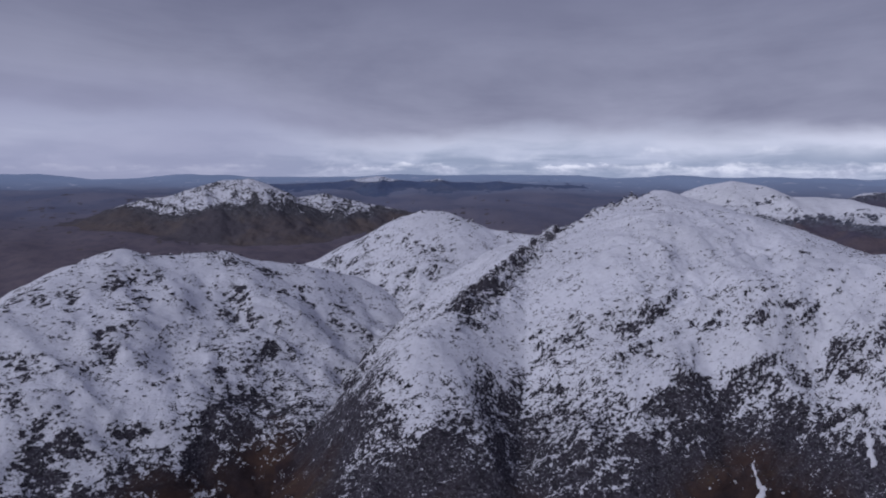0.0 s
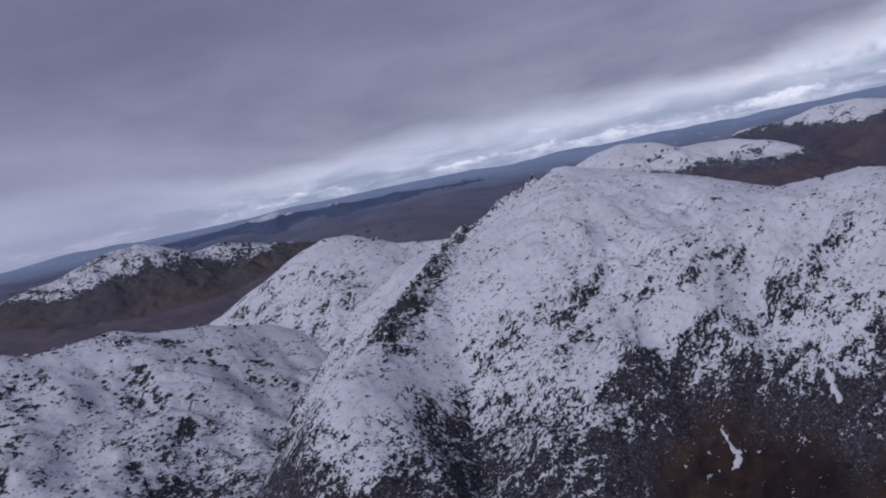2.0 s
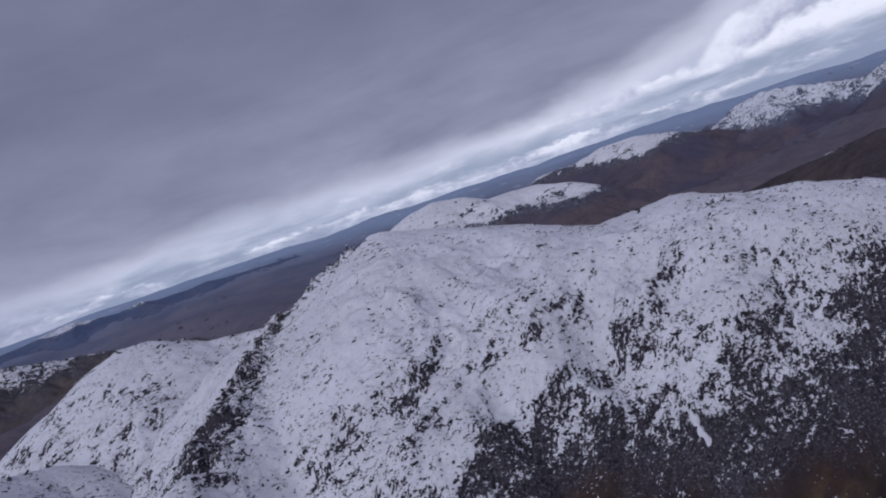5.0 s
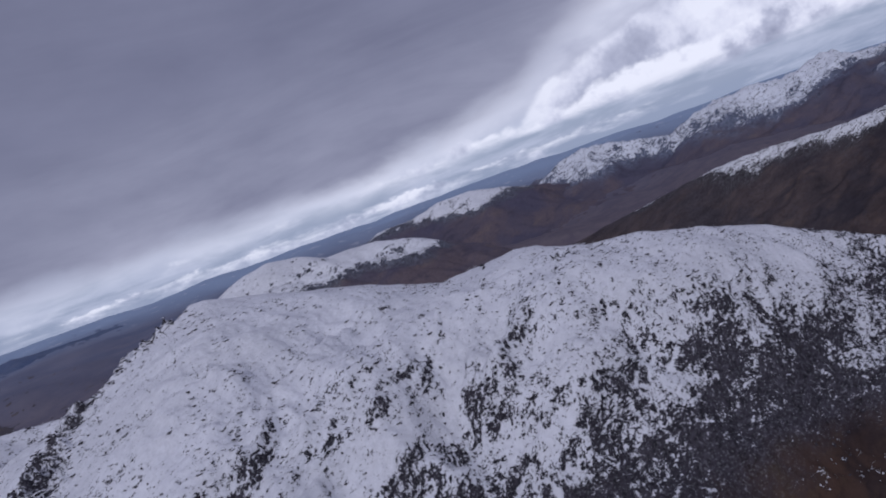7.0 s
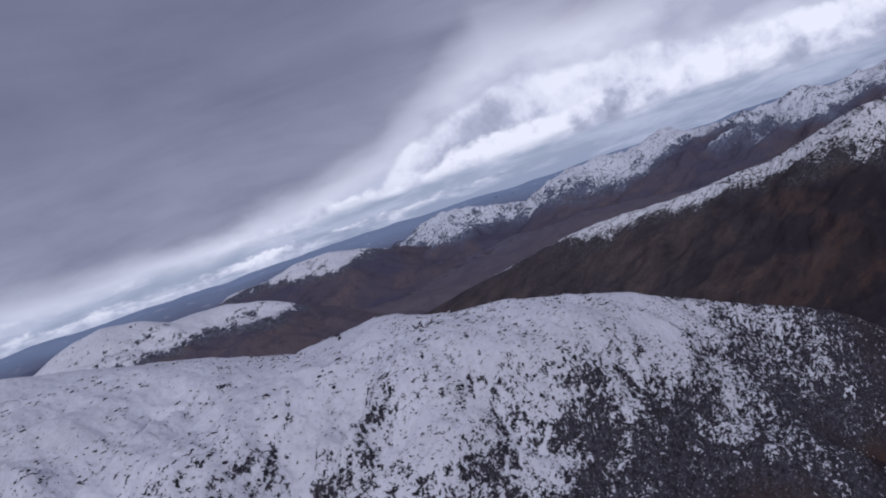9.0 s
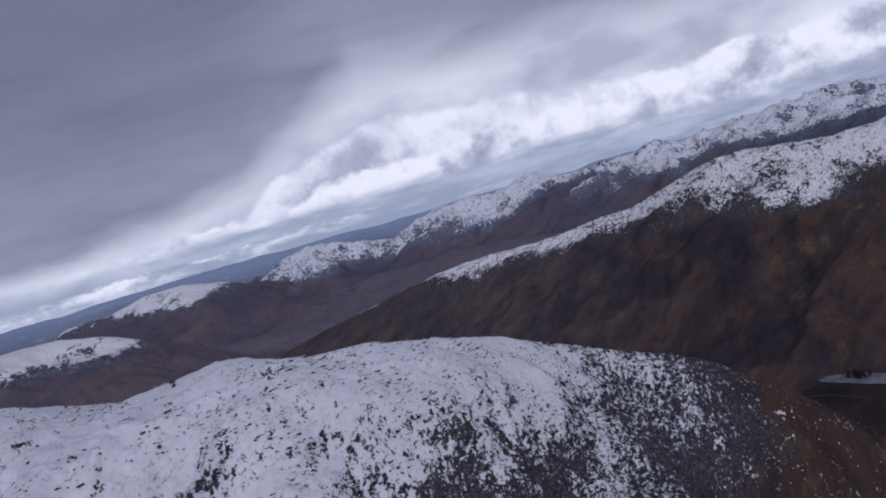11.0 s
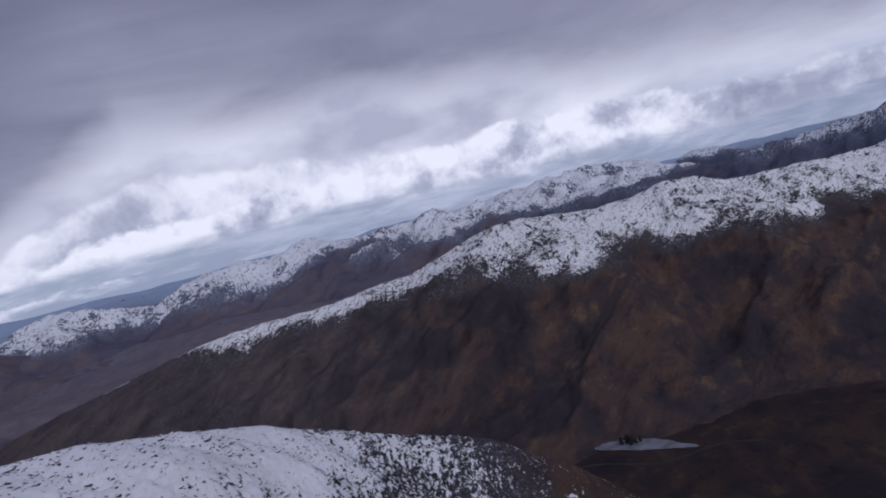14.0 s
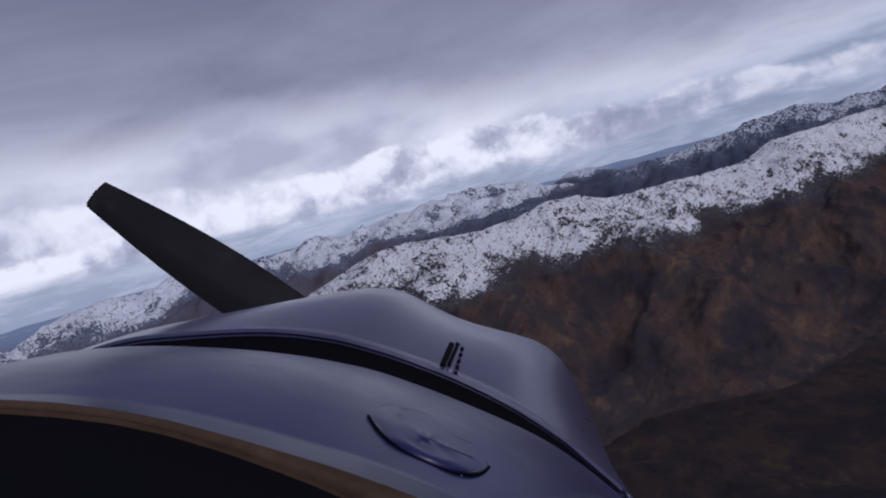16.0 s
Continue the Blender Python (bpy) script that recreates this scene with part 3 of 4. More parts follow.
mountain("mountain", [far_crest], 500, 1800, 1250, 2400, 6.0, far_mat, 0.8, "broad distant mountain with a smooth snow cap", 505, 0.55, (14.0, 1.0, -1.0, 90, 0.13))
left_crest = [(-980, 2830, 200, 40, .4), (-842, 2880, 289, 40, .4), (-812, 2888, 341, 40, .4), (-745, 2906, 361, 40, .4), (-647, 2929, 371, 40, .4), (-566, 2946, 403, 40, .4), (-484, 2961, 424, 40, .4),
              (-379, 2976, 435, 40, .4), (-315, 2983, 406, 40, .4), (-251, 2989, 368, 40, .4), (-208, 2993, 352, 40, .4), (-153, 2996, 361, 40, .4), (-75, 2999, 368, 40, .4),
              (-8, 3000, 356, 40, .4), (60, 2999, 338, 40, .4), (196, 2994, 315, 40, .4), (420, 2960, 250, 40, .4)]
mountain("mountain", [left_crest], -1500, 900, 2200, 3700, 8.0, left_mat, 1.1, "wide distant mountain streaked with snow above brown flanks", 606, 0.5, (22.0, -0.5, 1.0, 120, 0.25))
hill_crest = [(1740, 2480, 330, 40, .4), (1814, 2400, 390, 40, .4), (1924, 2315, 394, 40, .4), (2008, 2240, 420, 40, .4), (2110, 2160, 418, 40, .4), (2220, 2080, 390, 40, .4), (2400, 1990, 330, 40, .4)]
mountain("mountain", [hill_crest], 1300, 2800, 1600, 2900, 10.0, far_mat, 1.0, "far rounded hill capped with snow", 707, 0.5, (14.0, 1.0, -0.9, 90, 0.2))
chain_crest = [(2435, 2065, 341, 40, .4), (2500, 2005, 392, 40, .4), (2570, 1930, 402, 40, .4), (2630, 1830, 385, 40, .4), (2700, 1730, 350, 40, .4), (2760, 1630, 345, 40, .4), (2815, 1560, 385, 40, .4),
               (2840, 1490, 412, 40, .4), (2900, 1400, 414, 40, .4), (2960, 1260, 416, 40, .4), (3000, 1125, 432, 40, .4), (3030, 1030, 390, 40, .4), (3060, 900, 396, 40, .4), (3100, 730, 394, 40, .4),
               (3130, 630, 415, 40, .4), (3160, 540, 392, 40, .4), (3180, 430, 412, 40, .4)]
chain_crest_south = [(3180, 430, 412, 40, .4), (3200, 160, 420, 40, .4), (3195, -20, 428, 40, .4), (3185, -110, 436, 40, .4), (3180, -165, 380, 40, .4), (3170, -300, 310, 40, .4)]
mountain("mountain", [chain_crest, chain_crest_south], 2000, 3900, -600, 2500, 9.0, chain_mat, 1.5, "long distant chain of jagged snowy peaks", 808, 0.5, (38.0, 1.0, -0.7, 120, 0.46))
back_crest = [(2900, 300, 300, 40, .4), (2850, 144, 326, 40, .4), (2839, -20, 332, 40, .4), (2827, -123, 345, 40, .4), (2805, -257, 339, 40, .4), (2781, -370, 337, 40, .4), (2756, -465, 359, 40, .4), (2729, -554, 363, 40, .4),
              (2689, -672, 366, 40, .4), (2657, -754, 378, 40, .4), (2609, -862, 389, 40, .4), (2552, -978, 404, 40, .4), (2530, -1018, 408, 40, .4), (2507, -1061, 380, 40, .4), (2450, -1250, 400, 40, .4), (2380, -1500, 370, 40, .4)]
mountain("mountain", [back_crest], 2000, 3500, -1900, 700, 10.0, back_mat, 1.1, "mountain ridge tinted with blue haze and dusted with snow", 909, 0.5, (24.0, 1.0, -0.5, 110, 0.30))
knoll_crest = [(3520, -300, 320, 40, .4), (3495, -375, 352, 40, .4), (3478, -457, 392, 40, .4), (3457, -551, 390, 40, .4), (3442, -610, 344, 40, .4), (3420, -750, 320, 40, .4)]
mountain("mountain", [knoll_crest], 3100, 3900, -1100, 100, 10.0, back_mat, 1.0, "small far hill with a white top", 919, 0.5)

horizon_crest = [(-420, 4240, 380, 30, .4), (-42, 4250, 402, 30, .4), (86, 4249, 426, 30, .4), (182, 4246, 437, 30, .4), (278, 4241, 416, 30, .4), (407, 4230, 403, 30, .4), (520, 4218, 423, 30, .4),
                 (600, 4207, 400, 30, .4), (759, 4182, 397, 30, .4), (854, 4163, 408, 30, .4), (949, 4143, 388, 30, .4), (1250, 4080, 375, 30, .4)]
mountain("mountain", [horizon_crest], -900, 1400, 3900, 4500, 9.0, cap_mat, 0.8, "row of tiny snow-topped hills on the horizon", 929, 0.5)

# ---------------------------------------------------------------- parts
def part(name, bm, mat, parent, label=""):
    """Links a bmesh as one mesh object under a thing or a part."""
    me = bpy.data.meshes.new(name)
    bm.to_mesh(me)
    bm.free()
    me.materials.append(mat)
    ob = new(name, me)
    ob.parent = parent
    return tagged(ob, label) if label else ob


def simple_material(name, base, rough, metal=0.0, coat=0.0, vary=0.15, size=40.0, bump=0.0, shine=0.5, coat_rough=0.35):
    m, N, b = material(name)
    pos = N.node("ShaderNodeTexCoord").outputs["Object"]
    n1, n2 = N.noise(pos, size, 5, 0.6), N.noise(pos, size * 7, 4, 0.6)
    mix = N.math("ADD", N.math("MULTIPLY", n1, 0.6), N.math("MULTIPLY", n2, 0.4))
    N.put(b.inputs["Base Color"], N.mix(N.remap(mix, 0.35, 0.65, 0, 1), tuple(c * (1 - vary) for c in base), tuple(c * (1 + vary) for c in base)))
    N.put(b.inputs["Roughness"], N.remap(mix, 0.3, 0.7, rough * 0.8, min(1.0, rough * 1.25)))
    b.inputs["Metallic"].default_value = metal
    b.inputs["Coat Weight"].default_value = coat
    b.inputs["Coat Roughness"].default_value = coat_rough
    b.inputs["Specular IOR Level"].default_value = shine
    if bump:
        N.put(b.inputs["Normal"], N.node("ShaderNodeBump", Strength=0.4, Distance=bump, Height=mix).outputs[0])
    return m


def crag_material():
    m, N, b = material("snow_dusted_rock")
    geo = N.node("ShaderNodeNewGeometry")
    up = N.node("ShaderNodeSeparateXYZ", Vector=geo.outputs["Normal"]).outputs[2]
    high = N.node("ShaderNodeSeparateXYZ", Vector=geo.outputs["Position"]).outputs[2]
    fine = N.noise(geo.outputs["Position"], 0.8, 5, 0.65)
    wide = N.noise(geo.outputs["Position"], 0.15, 4, 0.6)
    shade = N.node("ShaderNodeObjectInfo").outputs["Random"]
    rock = N.mix(fine, (0.021, 0.018, 0.025), (0.078, 0.071, 0.086))
    rock = N.mix(N.math("MULTIPLY", shade, 0.5), rock, (0.050, 0.043, 0.047))
    lie = N.math("ADD", up, N.math("MULTIPLY", N.math("SUBTRACT", fine, 0.5), 0.9))
    snowy = N.remap(N.math("ADD", lie, N.math("MULTIPLY", N.math("SUBTRACT", wide, 0.5), 0.6)), N.remap(high, 250, 330, 0.98, 0.70), N.remap(high, 250, 330, 1.12, 0.84), 0, 1, smooth=True)
    N.put(b.inputs["Base Color"], N.mix(snowy, rock, SNOW))
    N.put(b.inputs["Roughness"], 0.9)
    N.put(b.inputs["Specular IOR Level"], 0.15)
    N.put(b.inputs["Normal"], N.node("ShaderNodeBump", Strength=0.7, Distance=0.5, Height=fine).outputs[0])
    return m


crag_mat = crag_material()


def rock_mesh(name, seed, long=1.0):
    """An angular boulder about 1 m across."""
    rnd = random.Random(seed)
    bm = bmesh.new()
    for _ in range(15):
        v = Vector((rnd.gauss(0, 1), rnd.gauss(0, 1), rnd.gauss(0, 1))).normalized() * rnd.uniform(0.42, 0.6)
        bm.verts.new((v.x * long, v.y, v.z * 0.75))
    bmesh.ops.convex_hull(bm, input=bm.verts)
    loose = [v for v in bm.verts if not v.link_faces]
    bmesh.ops.delete(bm, geom=loose, context="VERTS")
    me = bpy.data.meshes.new(name)
    bm.to_mesh(me)
    bm.free()
    me.materials.append(crag_mat)
    return me


bare_mat = simple_material("bare_dark_crag", (0.038, 0.033, 0.042), 0.92, size=0.9, vary=0.45, bump=0.4)
ROCKS = [rock_mesh("rock", 40 + i, 1.0 + 0.22 * (i % 4)) for i in range(10)]
for i in (1, 3, 4, 6, 8, 9):
    ROCKS[i].materials[0] = bare_mat


def set_rocks(parent, places, crests, rough, seed, steep, gully, lee, small, large, rnd):
    """Boulders as parts of a mountain, sunk a third into the slope."""
    xs, ys = np.array([p[0] for p in places], float), np.array([p[1] for p in places], float)
    zs = surface(xs[None], ys[None], crests, rough, seed, steep, gully, lee)[0]
    for x, y, z in zip(xs, ys, zs):
        k = small * (large / small) ** (rnd.random() ** 1.8)
        ob = new("rock", rnd.choice(ROCKS))
        ob.matrix_world = Matrix.LocRotScale((x, y, z + 0.06 * k), Euler((rnd.uniform(-0.5, 0.5), rnd.uniform(-0.5, 0.5), rnd.uniform(0, 6.28))),
                                             (k * rnd.uniform(0.8, 1.4), k * rnd.uniform(0.7, 1.1), k * rnd.uniform(0.55, 0.95)))
        ob.parent = parent


def rock_field(name, places, crests, rough, seed, steep, gully, lee, small, large, rnd, parent, label, mat=None):
    """Countless smaller boulders of a slope in one mesh."""
    xs, ys = np.array([p[0] for p in places], float), np.array([p[1] for p in places], float)
    zs = surface(xs[None], ys[None], crests, rough, seed, steep, gully, lee)[0]
    verts, faces = [], []
    shapes = [(np.array([v.co for v in m.vertices]), [tuple(p.vertices) for p in m.polygons]) for m in ROCKS]
    for x, y, z in zip(xs, ys, zs):
        co, fs = rnd.choice(shapes)
        k = small * (large / small) ** (rnd.random() ** 2)
        a = rnd.uniform(0, 6.28)
        c, s_ = math.cos(a), math.sin(a)
        n = len(verts)
        sx, sy, sz = k * rnd.uniform(0.8, 1.5), k * rnd.uniform(0.7, 1.1), k * rnd.uniform(0.5, 0.9)
        verts += [(x + c * u * sx - s_ * v * sy, y + s_ * u * sx + c * v * sy, z + w * sz + 0.05 * k) for u, v, w in co]
        faces += [tuple(i + n for i in f) for f in fs]
    me = bpy.data.meshes.new(name)
    me.from_pydata(verts, [], faces)
    me.materials.append(mat or crag_mat)
    ob = new(name, me)
    ob.parent = parent
    return tagged(ob, label, kind="stuff")


def clustered(rnd, count, x0, x1, y0, y1, size, seed, want, slope=None):
    """Places bunched by a noise of that size, within a stretch of the plan."""
    got = []
    while len(got) < count:
        x, y = rnd.uniform(x0, x1), rnd.uniform(y0, y1)
        n = float(fractal(np.array([x]), np.array([y]), size, 3, seed)[0])
        if n > want and (slope is None or slope(x, y)):
            got.append((x, y))
    return got


def along(rnd, line, count, spread):
    """Places strewn along a line of the plan."""
    got = []
    for _ in range(count):
        i = rnd.randrange(len(line) - 1)
        t = rnd.random()
        p, q = line[i], line[i + 1]
        got.append((p[0] + t * (q[0] - p[0]) + rnd.gauss(0, spread), p[1] + t * (q[1] - p[1]) + rnd.gauss(0, spread)))
    return got


def near_face(x, y):
    """The side of the massif that faces the valley of the flight."""
    return y < 1.0 * x + 480 and y < 745 - 0.35 * (x - 350) * (x > 350) and y > 640 - 0.75 * x


snow_mat, SN, sb = material("packed_snow")
sb.inputs["Roughness"].default_value = 0.8
sn = SN.noise(SN.node("ShaderNodeNewGeometry").outputs["Position"], 0.6, 5, 0.6)
SN.put(sb.inputs["Base Color"], SN.mix(sn, tuple(c * 0.82 for c in SNOW), SNOW))
SN.put(sb.inputs["Normal"], SN.node("ShaderNodeBump", Strength=0.5, Distance=0.5, Height=sn).outputs[0])


def snow_patch(parent, spine, width, crests, rough, seed, steep, gully, lee, salt):
    """A drift lying in a gully, with a ragged edge and some thickness."""
    line = np.array(spine, float)
    n, m = 26, 7
    t = np.linspace(0, len(line) - 1, n)
    cx, cy = np.interp(t, range(len(line)), line[:, 0]), np.interp(t, range(len(line)), line[:, 1])
    dx, dy = np.gradient(cx), np.gradient(cy)
    k = np.hypot(dx, dy)
    px, py = -dy / k, dx / k
    half = width * (0.35 + 0.65 * np.sin(np.linspace(0.12, 3.0, n))) * (1 + 0.9 * fractal(t * 40, t * 0 + salt, 18, 3, salt))
    side = np.linspace(-1, 1, m)
    x = cx[:, None] + px[:, None] * side * half[:, None] * 0.5 + 0.8 * fractal(t[:, None] * 60, side[None] * 9 + salt, 9, 2, salt + 3)
    y = cy[:, None] + py[:, None] * side * half[:, None] * 0.5
    z = surface(x, y, crests, rough, seed, steep, gully, lee) + 0.9 * (1 - np.abs(side) ** 3) + 0.15
    z[:, 0] -= 2.0
    z[:, -1] -= 2.0
    ob = sheet("snow_patch", x, y, z, snow_mat)
    ob.parent = parent


# ---------------------------------------------------------------- lochan, track and copse on the valley floor
# lochan surface in two mottled tones of pale grey-blue
water_mat, WN, wb = material("pale_lochan")
mottle = WN.noise(WN.node("ShaderNodeNewGeometry").outputs["Position"], 0.08, 6, 0.6)
WN.put(wb.inputs["Base Color"], WN.mix(WN.remap(mottle, 0.35, 0.65, 0, 1), (0.13, 0.14, 0.17), (0.24, 0.25, 0.29)))
wb.inputs["Roughness"].default_value = 0.25
track_mat = simple_material("bare_earth_track", (0.022, 0.016, 0.013), 0.95, size=0.2, vary=0.35)


def lochan():
    a = np.linspace(0, 2 * math.pi, 60, endpoint=False)
    r = np.linspace(0, 1, 8)
    aa, rr = np.meshgrid(a, r, indexing="ij")
    wob = 1 + 0.22 * fractal(np.cos(aa) * 30, np.sin(aa) * 30, 22, 4, 77)
    u, v = rr * wob * 62 * np.cos(aa), rr * wob * (15 + 5 * np.cos(aa)) * np.sin(aa)
    c, s_ = math.cos(1.0), math.sin(1.0)
    ob = sheet("water", 1066 + u * c - v * s_, 176 + u * s_ + v * c, np.full(u.shape, 121.2), water_mat, closed=True)
    tagged(ob, "small lochan with a pale mottled surface on the valley floor", "water", kind="structure")


def track():
    t = np.linspace(0, 1, 70)
    cx = 1012 + 12 * np.sin(t * 9) + 20 * t
    cy = 60 + 210 * t
    side = np.linspace(-1, 1, 5)
    x = cx[:, None] + side[None] * (2.6 + 0.8 * np.sin(t * 31))[:, None]
    y = cy[:, None] + 0 * side[None]
    ob = sheet("road", x, y, ground_height(x, y) + 0.5 - 0.3 * np.abs(side[None]), track_mat)
    tagged(ob, "bare brown earth track across the moor", "track", kind="structure")


lochan()
track()
bark_mat = simple_material("pine_bark", (0.06, 0.045, 0.035), 0.95, size=3.0, vary=0.3)
pine_mat = simple_material("dark_pine_needles", (0.022, 0.030, 0.020), 0.9, size=1.5, vary=0.45)


def pine(height, seed):
    """A dark pine: tapered trunk, limbs in whorls, needle clumps."""
    rnd = random.Random(seed)
    root = new("pine_tree")
    bm = bmesh.new()
    bmesh.ops.create_cone(bm, cap_ends=True, segments=8, radius1=0.28, radius2=0.05, depth=height, matrix=Matrix.Translation((0, 0, height / 2)))
    part("trunk", bm, bark_mat, root)
    verts, faces = [], []
    for i in range(170):
        h = height * (0.18 + 0.82 * rnd.random() ** 0.8)
        reach = (height - h) * 0.34 * rnd.uniform(0.3, 1.1) + 0.2
        a = rnd.uniform(0, 6.28)
        c = Vector((reach * math.cos(a), reach * math.sin(a), h - 0.25 * reach))
        for _ in range(3):
            p = [c + Vector((rnd.gauss(0, 0.5), rnd.gauss(0, 0.5), rnd.gauss(0, 0.3))) for _ in range(3)]
            n = len(verts)
            verts += p
            faces.append((n, n + 1, n + 2))
    me = bpy.data.meshes.new("crown")
    me.from_pydata([tuple(v) for v in verts], [], faces)
    me.materials.append(pine_mat)
    crown = new("crown", me)
    crown.parent = root
    return tagged(root, "dark pine tree on the lochan shore", "tree", "pines by the lochan")


rnd = random.Random(12)
first_pine = pine(9.0, 3)
spots = [(1082 + rnd.gauss(0, 5), 190 + rnd.gauss(0, 7)) for _ in range(14)]
first_pine.location = (1084, 192, float(ground_height(np.array(1084.0), np.array(192.0))) - 0.2)
for x, y in spots:
    k = rnd.uniform(0.6, 1.15)
    t = copy_thing(first_pine, pose(x, y, float(ground_height(np.array(x), np.array(y))) - 0.2, 0, 0, rnd.uniform(0, 360)))
    t.scale = (k, k, k)

# ---------------------------------------------------------------- rocks and drifts on the mountains
MAIN = ([main_crest], 1.0, 101, 1.05, MAIN_RUN, (14, 0.5))
LOW = ([low_crest], 0.9, 202, 0.62, LOW_RUN, None)
MID = ([mid_crest], 0.7, 303, 0.62, None, None)
RIDGE = ([ridge_crest, ridge_crest_south], 1.0, 404, 0.66, RIDGE_RUN, None)
snow_patch(massif, [(277, 462), (276, 456), (279, 451), (274, 446)], 4.5, *MAIN, 1)
snow_patch(massif, [(281, 451), (277, 449), (270, 448)], 3.5, *MAIN, 2)
snow_patch(massif, [(699, 257), (702, 255), (703, 252)], 3.0, *MAIN, 5)
snow_patch(massif, [(651, 296), (655, 293), (658, 292)], 2.6, *MAIN, 6)
snow_patch(massif, [(352, 450), (350, 444), (347, 438), (347, 433)], 5.5, *MAIN, 3)
rnd = random.Random(21)
set_rocks(massif, along(rnd, SPUR, 130, 13), *MAIN, 2.2, 7.0, rnd)
rock_field("crag_scatter", along(rnd, SPUR, 1100, 20), *MAIN, 1.2, 4.5, rnd, massif, "dark broken crags along a spur")
set_rocks(massif, clustered(rnd, 150, 200, 720, 270, 640, 40, 61, 0.25, near_face), *MAIN, 2.0, 6.5, rnd)
set_rocks(massif, along(rnd, BURNS[0], 24, 0.9) + along(rnd, BURNS[1], 18, 0.8), *MAIN, 1.4, 3.6, rnd)
rock_field("rock_scatter", clustered(rnd, 5200, 150, 760, 250, 760, 30, 62, 0.05, near_face), *MAIN, 0.9, 3.4, rnd, massif, "countless dark boulders poking through snow")
set_rocks(low_hill, along(rnd, [(-250, 770), (-228, 800), (-205, 786), (-225, 765)], 70, 9) + along(rnd, [r[:2] for r in low_crest[2:]], 90, 14), *LOW, 2.0, 7.5, rnd)
rock_field("rock_scatter", clustered(rnd, 1500, -360, 40, 640, 960, 30, 63, 0.1), *LOW, 1.2, 4.0, rnd, low_hill, "dark boulders scattered over snow")
set_rocks(mid_peak, along(rnd, [r[:2] for r in mid_crest[2:]], 60, 10), *MID, 2.0, 6.0, rnd)
rock_field("rock_scatter", clustered(rnd, 500, -40, 330, 980, 1160, 40, 64, 0.1), *MID, 1.5, 4.5, rnd, mid_peak, "dark boulders scattered over snow")
set_rocks(brown_ridge, along(rnd, [(r[0] - 8, r[1]) for r in ridge_crest[4:]], 230, 9), *RIDGE, 2.5, 8, rnd)
rock_field("rock_scatter", along(rnd, [(r[0] - 20, r[1]) for r in ridge_crest[4:] + ridge_crest_south], 900, 12), *RIDGE, 1.6, 4.5, rnd, brown_ridge, "dark outcrops along a snowy crest")

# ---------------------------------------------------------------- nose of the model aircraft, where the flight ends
# Hull outlines traced in the camera's view at guessed depths: metres ahead of the camera mount, then (right, up) round
# the upper half of the hull.
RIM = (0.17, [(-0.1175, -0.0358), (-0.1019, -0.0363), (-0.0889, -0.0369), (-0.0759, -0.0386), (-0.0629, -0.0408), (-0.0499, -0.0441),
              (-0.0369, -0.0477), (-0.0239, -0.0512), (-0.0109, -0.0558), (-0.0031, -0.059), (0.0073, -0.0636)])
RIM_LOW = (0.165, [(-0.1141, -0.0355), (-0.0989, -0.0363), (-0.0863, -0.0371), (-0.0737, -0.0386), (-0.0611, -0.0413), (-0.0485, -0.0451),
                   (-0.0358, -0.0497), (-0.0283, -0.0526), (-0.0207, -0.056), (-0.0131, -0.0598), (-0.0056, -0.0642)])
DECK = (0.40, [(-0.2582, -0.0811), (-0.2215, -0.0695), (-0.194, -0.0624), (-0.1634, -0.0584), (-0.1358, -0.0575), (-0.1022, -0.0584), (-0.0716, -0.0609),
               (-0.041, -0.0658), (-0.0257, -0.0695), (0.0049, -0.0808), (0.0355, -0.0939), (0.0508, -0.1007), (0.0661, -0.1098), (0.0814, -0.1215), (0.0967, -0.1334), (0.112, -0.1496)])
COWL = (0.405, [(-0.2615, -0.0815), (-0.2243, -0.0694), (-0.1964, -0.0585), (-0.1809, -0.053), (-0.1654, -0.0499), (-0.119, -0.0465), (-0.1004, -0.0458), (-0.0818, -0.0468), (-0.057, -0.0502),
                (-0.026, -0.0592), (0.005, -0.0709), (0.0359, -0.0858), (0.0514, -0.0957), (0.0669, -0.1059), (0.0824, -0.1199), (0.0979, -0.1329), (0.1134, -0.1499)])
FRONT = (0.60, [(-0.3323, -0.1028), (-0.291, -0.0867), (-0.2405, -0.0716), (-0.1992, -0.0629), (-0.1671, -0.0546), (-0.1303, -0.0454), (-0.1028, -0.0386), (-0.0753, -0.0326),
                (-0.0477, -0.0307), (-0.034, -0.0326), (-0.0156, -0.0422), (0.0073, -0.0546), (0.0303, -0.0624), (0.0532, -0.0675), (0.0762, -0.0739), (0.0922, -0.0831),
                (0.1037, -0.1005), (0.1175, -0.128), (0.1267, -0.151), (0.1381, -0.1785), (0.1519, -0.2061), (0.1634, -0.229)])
# last camera pose: the nose is placed and sized to fit that view
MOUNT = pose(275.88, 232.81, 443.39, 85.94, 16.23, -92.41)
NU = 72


def view_outline(row, n=NU):
    """n places evenly spaced along a traced outline, smoothed."""
    ahead, pts = row
    p = np.array(pts)
    run = np.concatenate([[0], np.cumsum(np.hypot(*np.diff(p, axis=0).T))])
    t = np.linspace(0, run[-1], n)
    x, y = np.interp(t, run, p[:, 0]), np.interp(t, run, p[:, 1])
    for _ in range(3):
        x[1:-1], y[1:-1] = (x[:-2] + 2 * x[1:-1] + x[2:]) / 4, (y[:-2] + 2 * y[1:-1] + y[2:]) / 4
    return np.stack([x, y, np.full(n, -ahead)], -1)


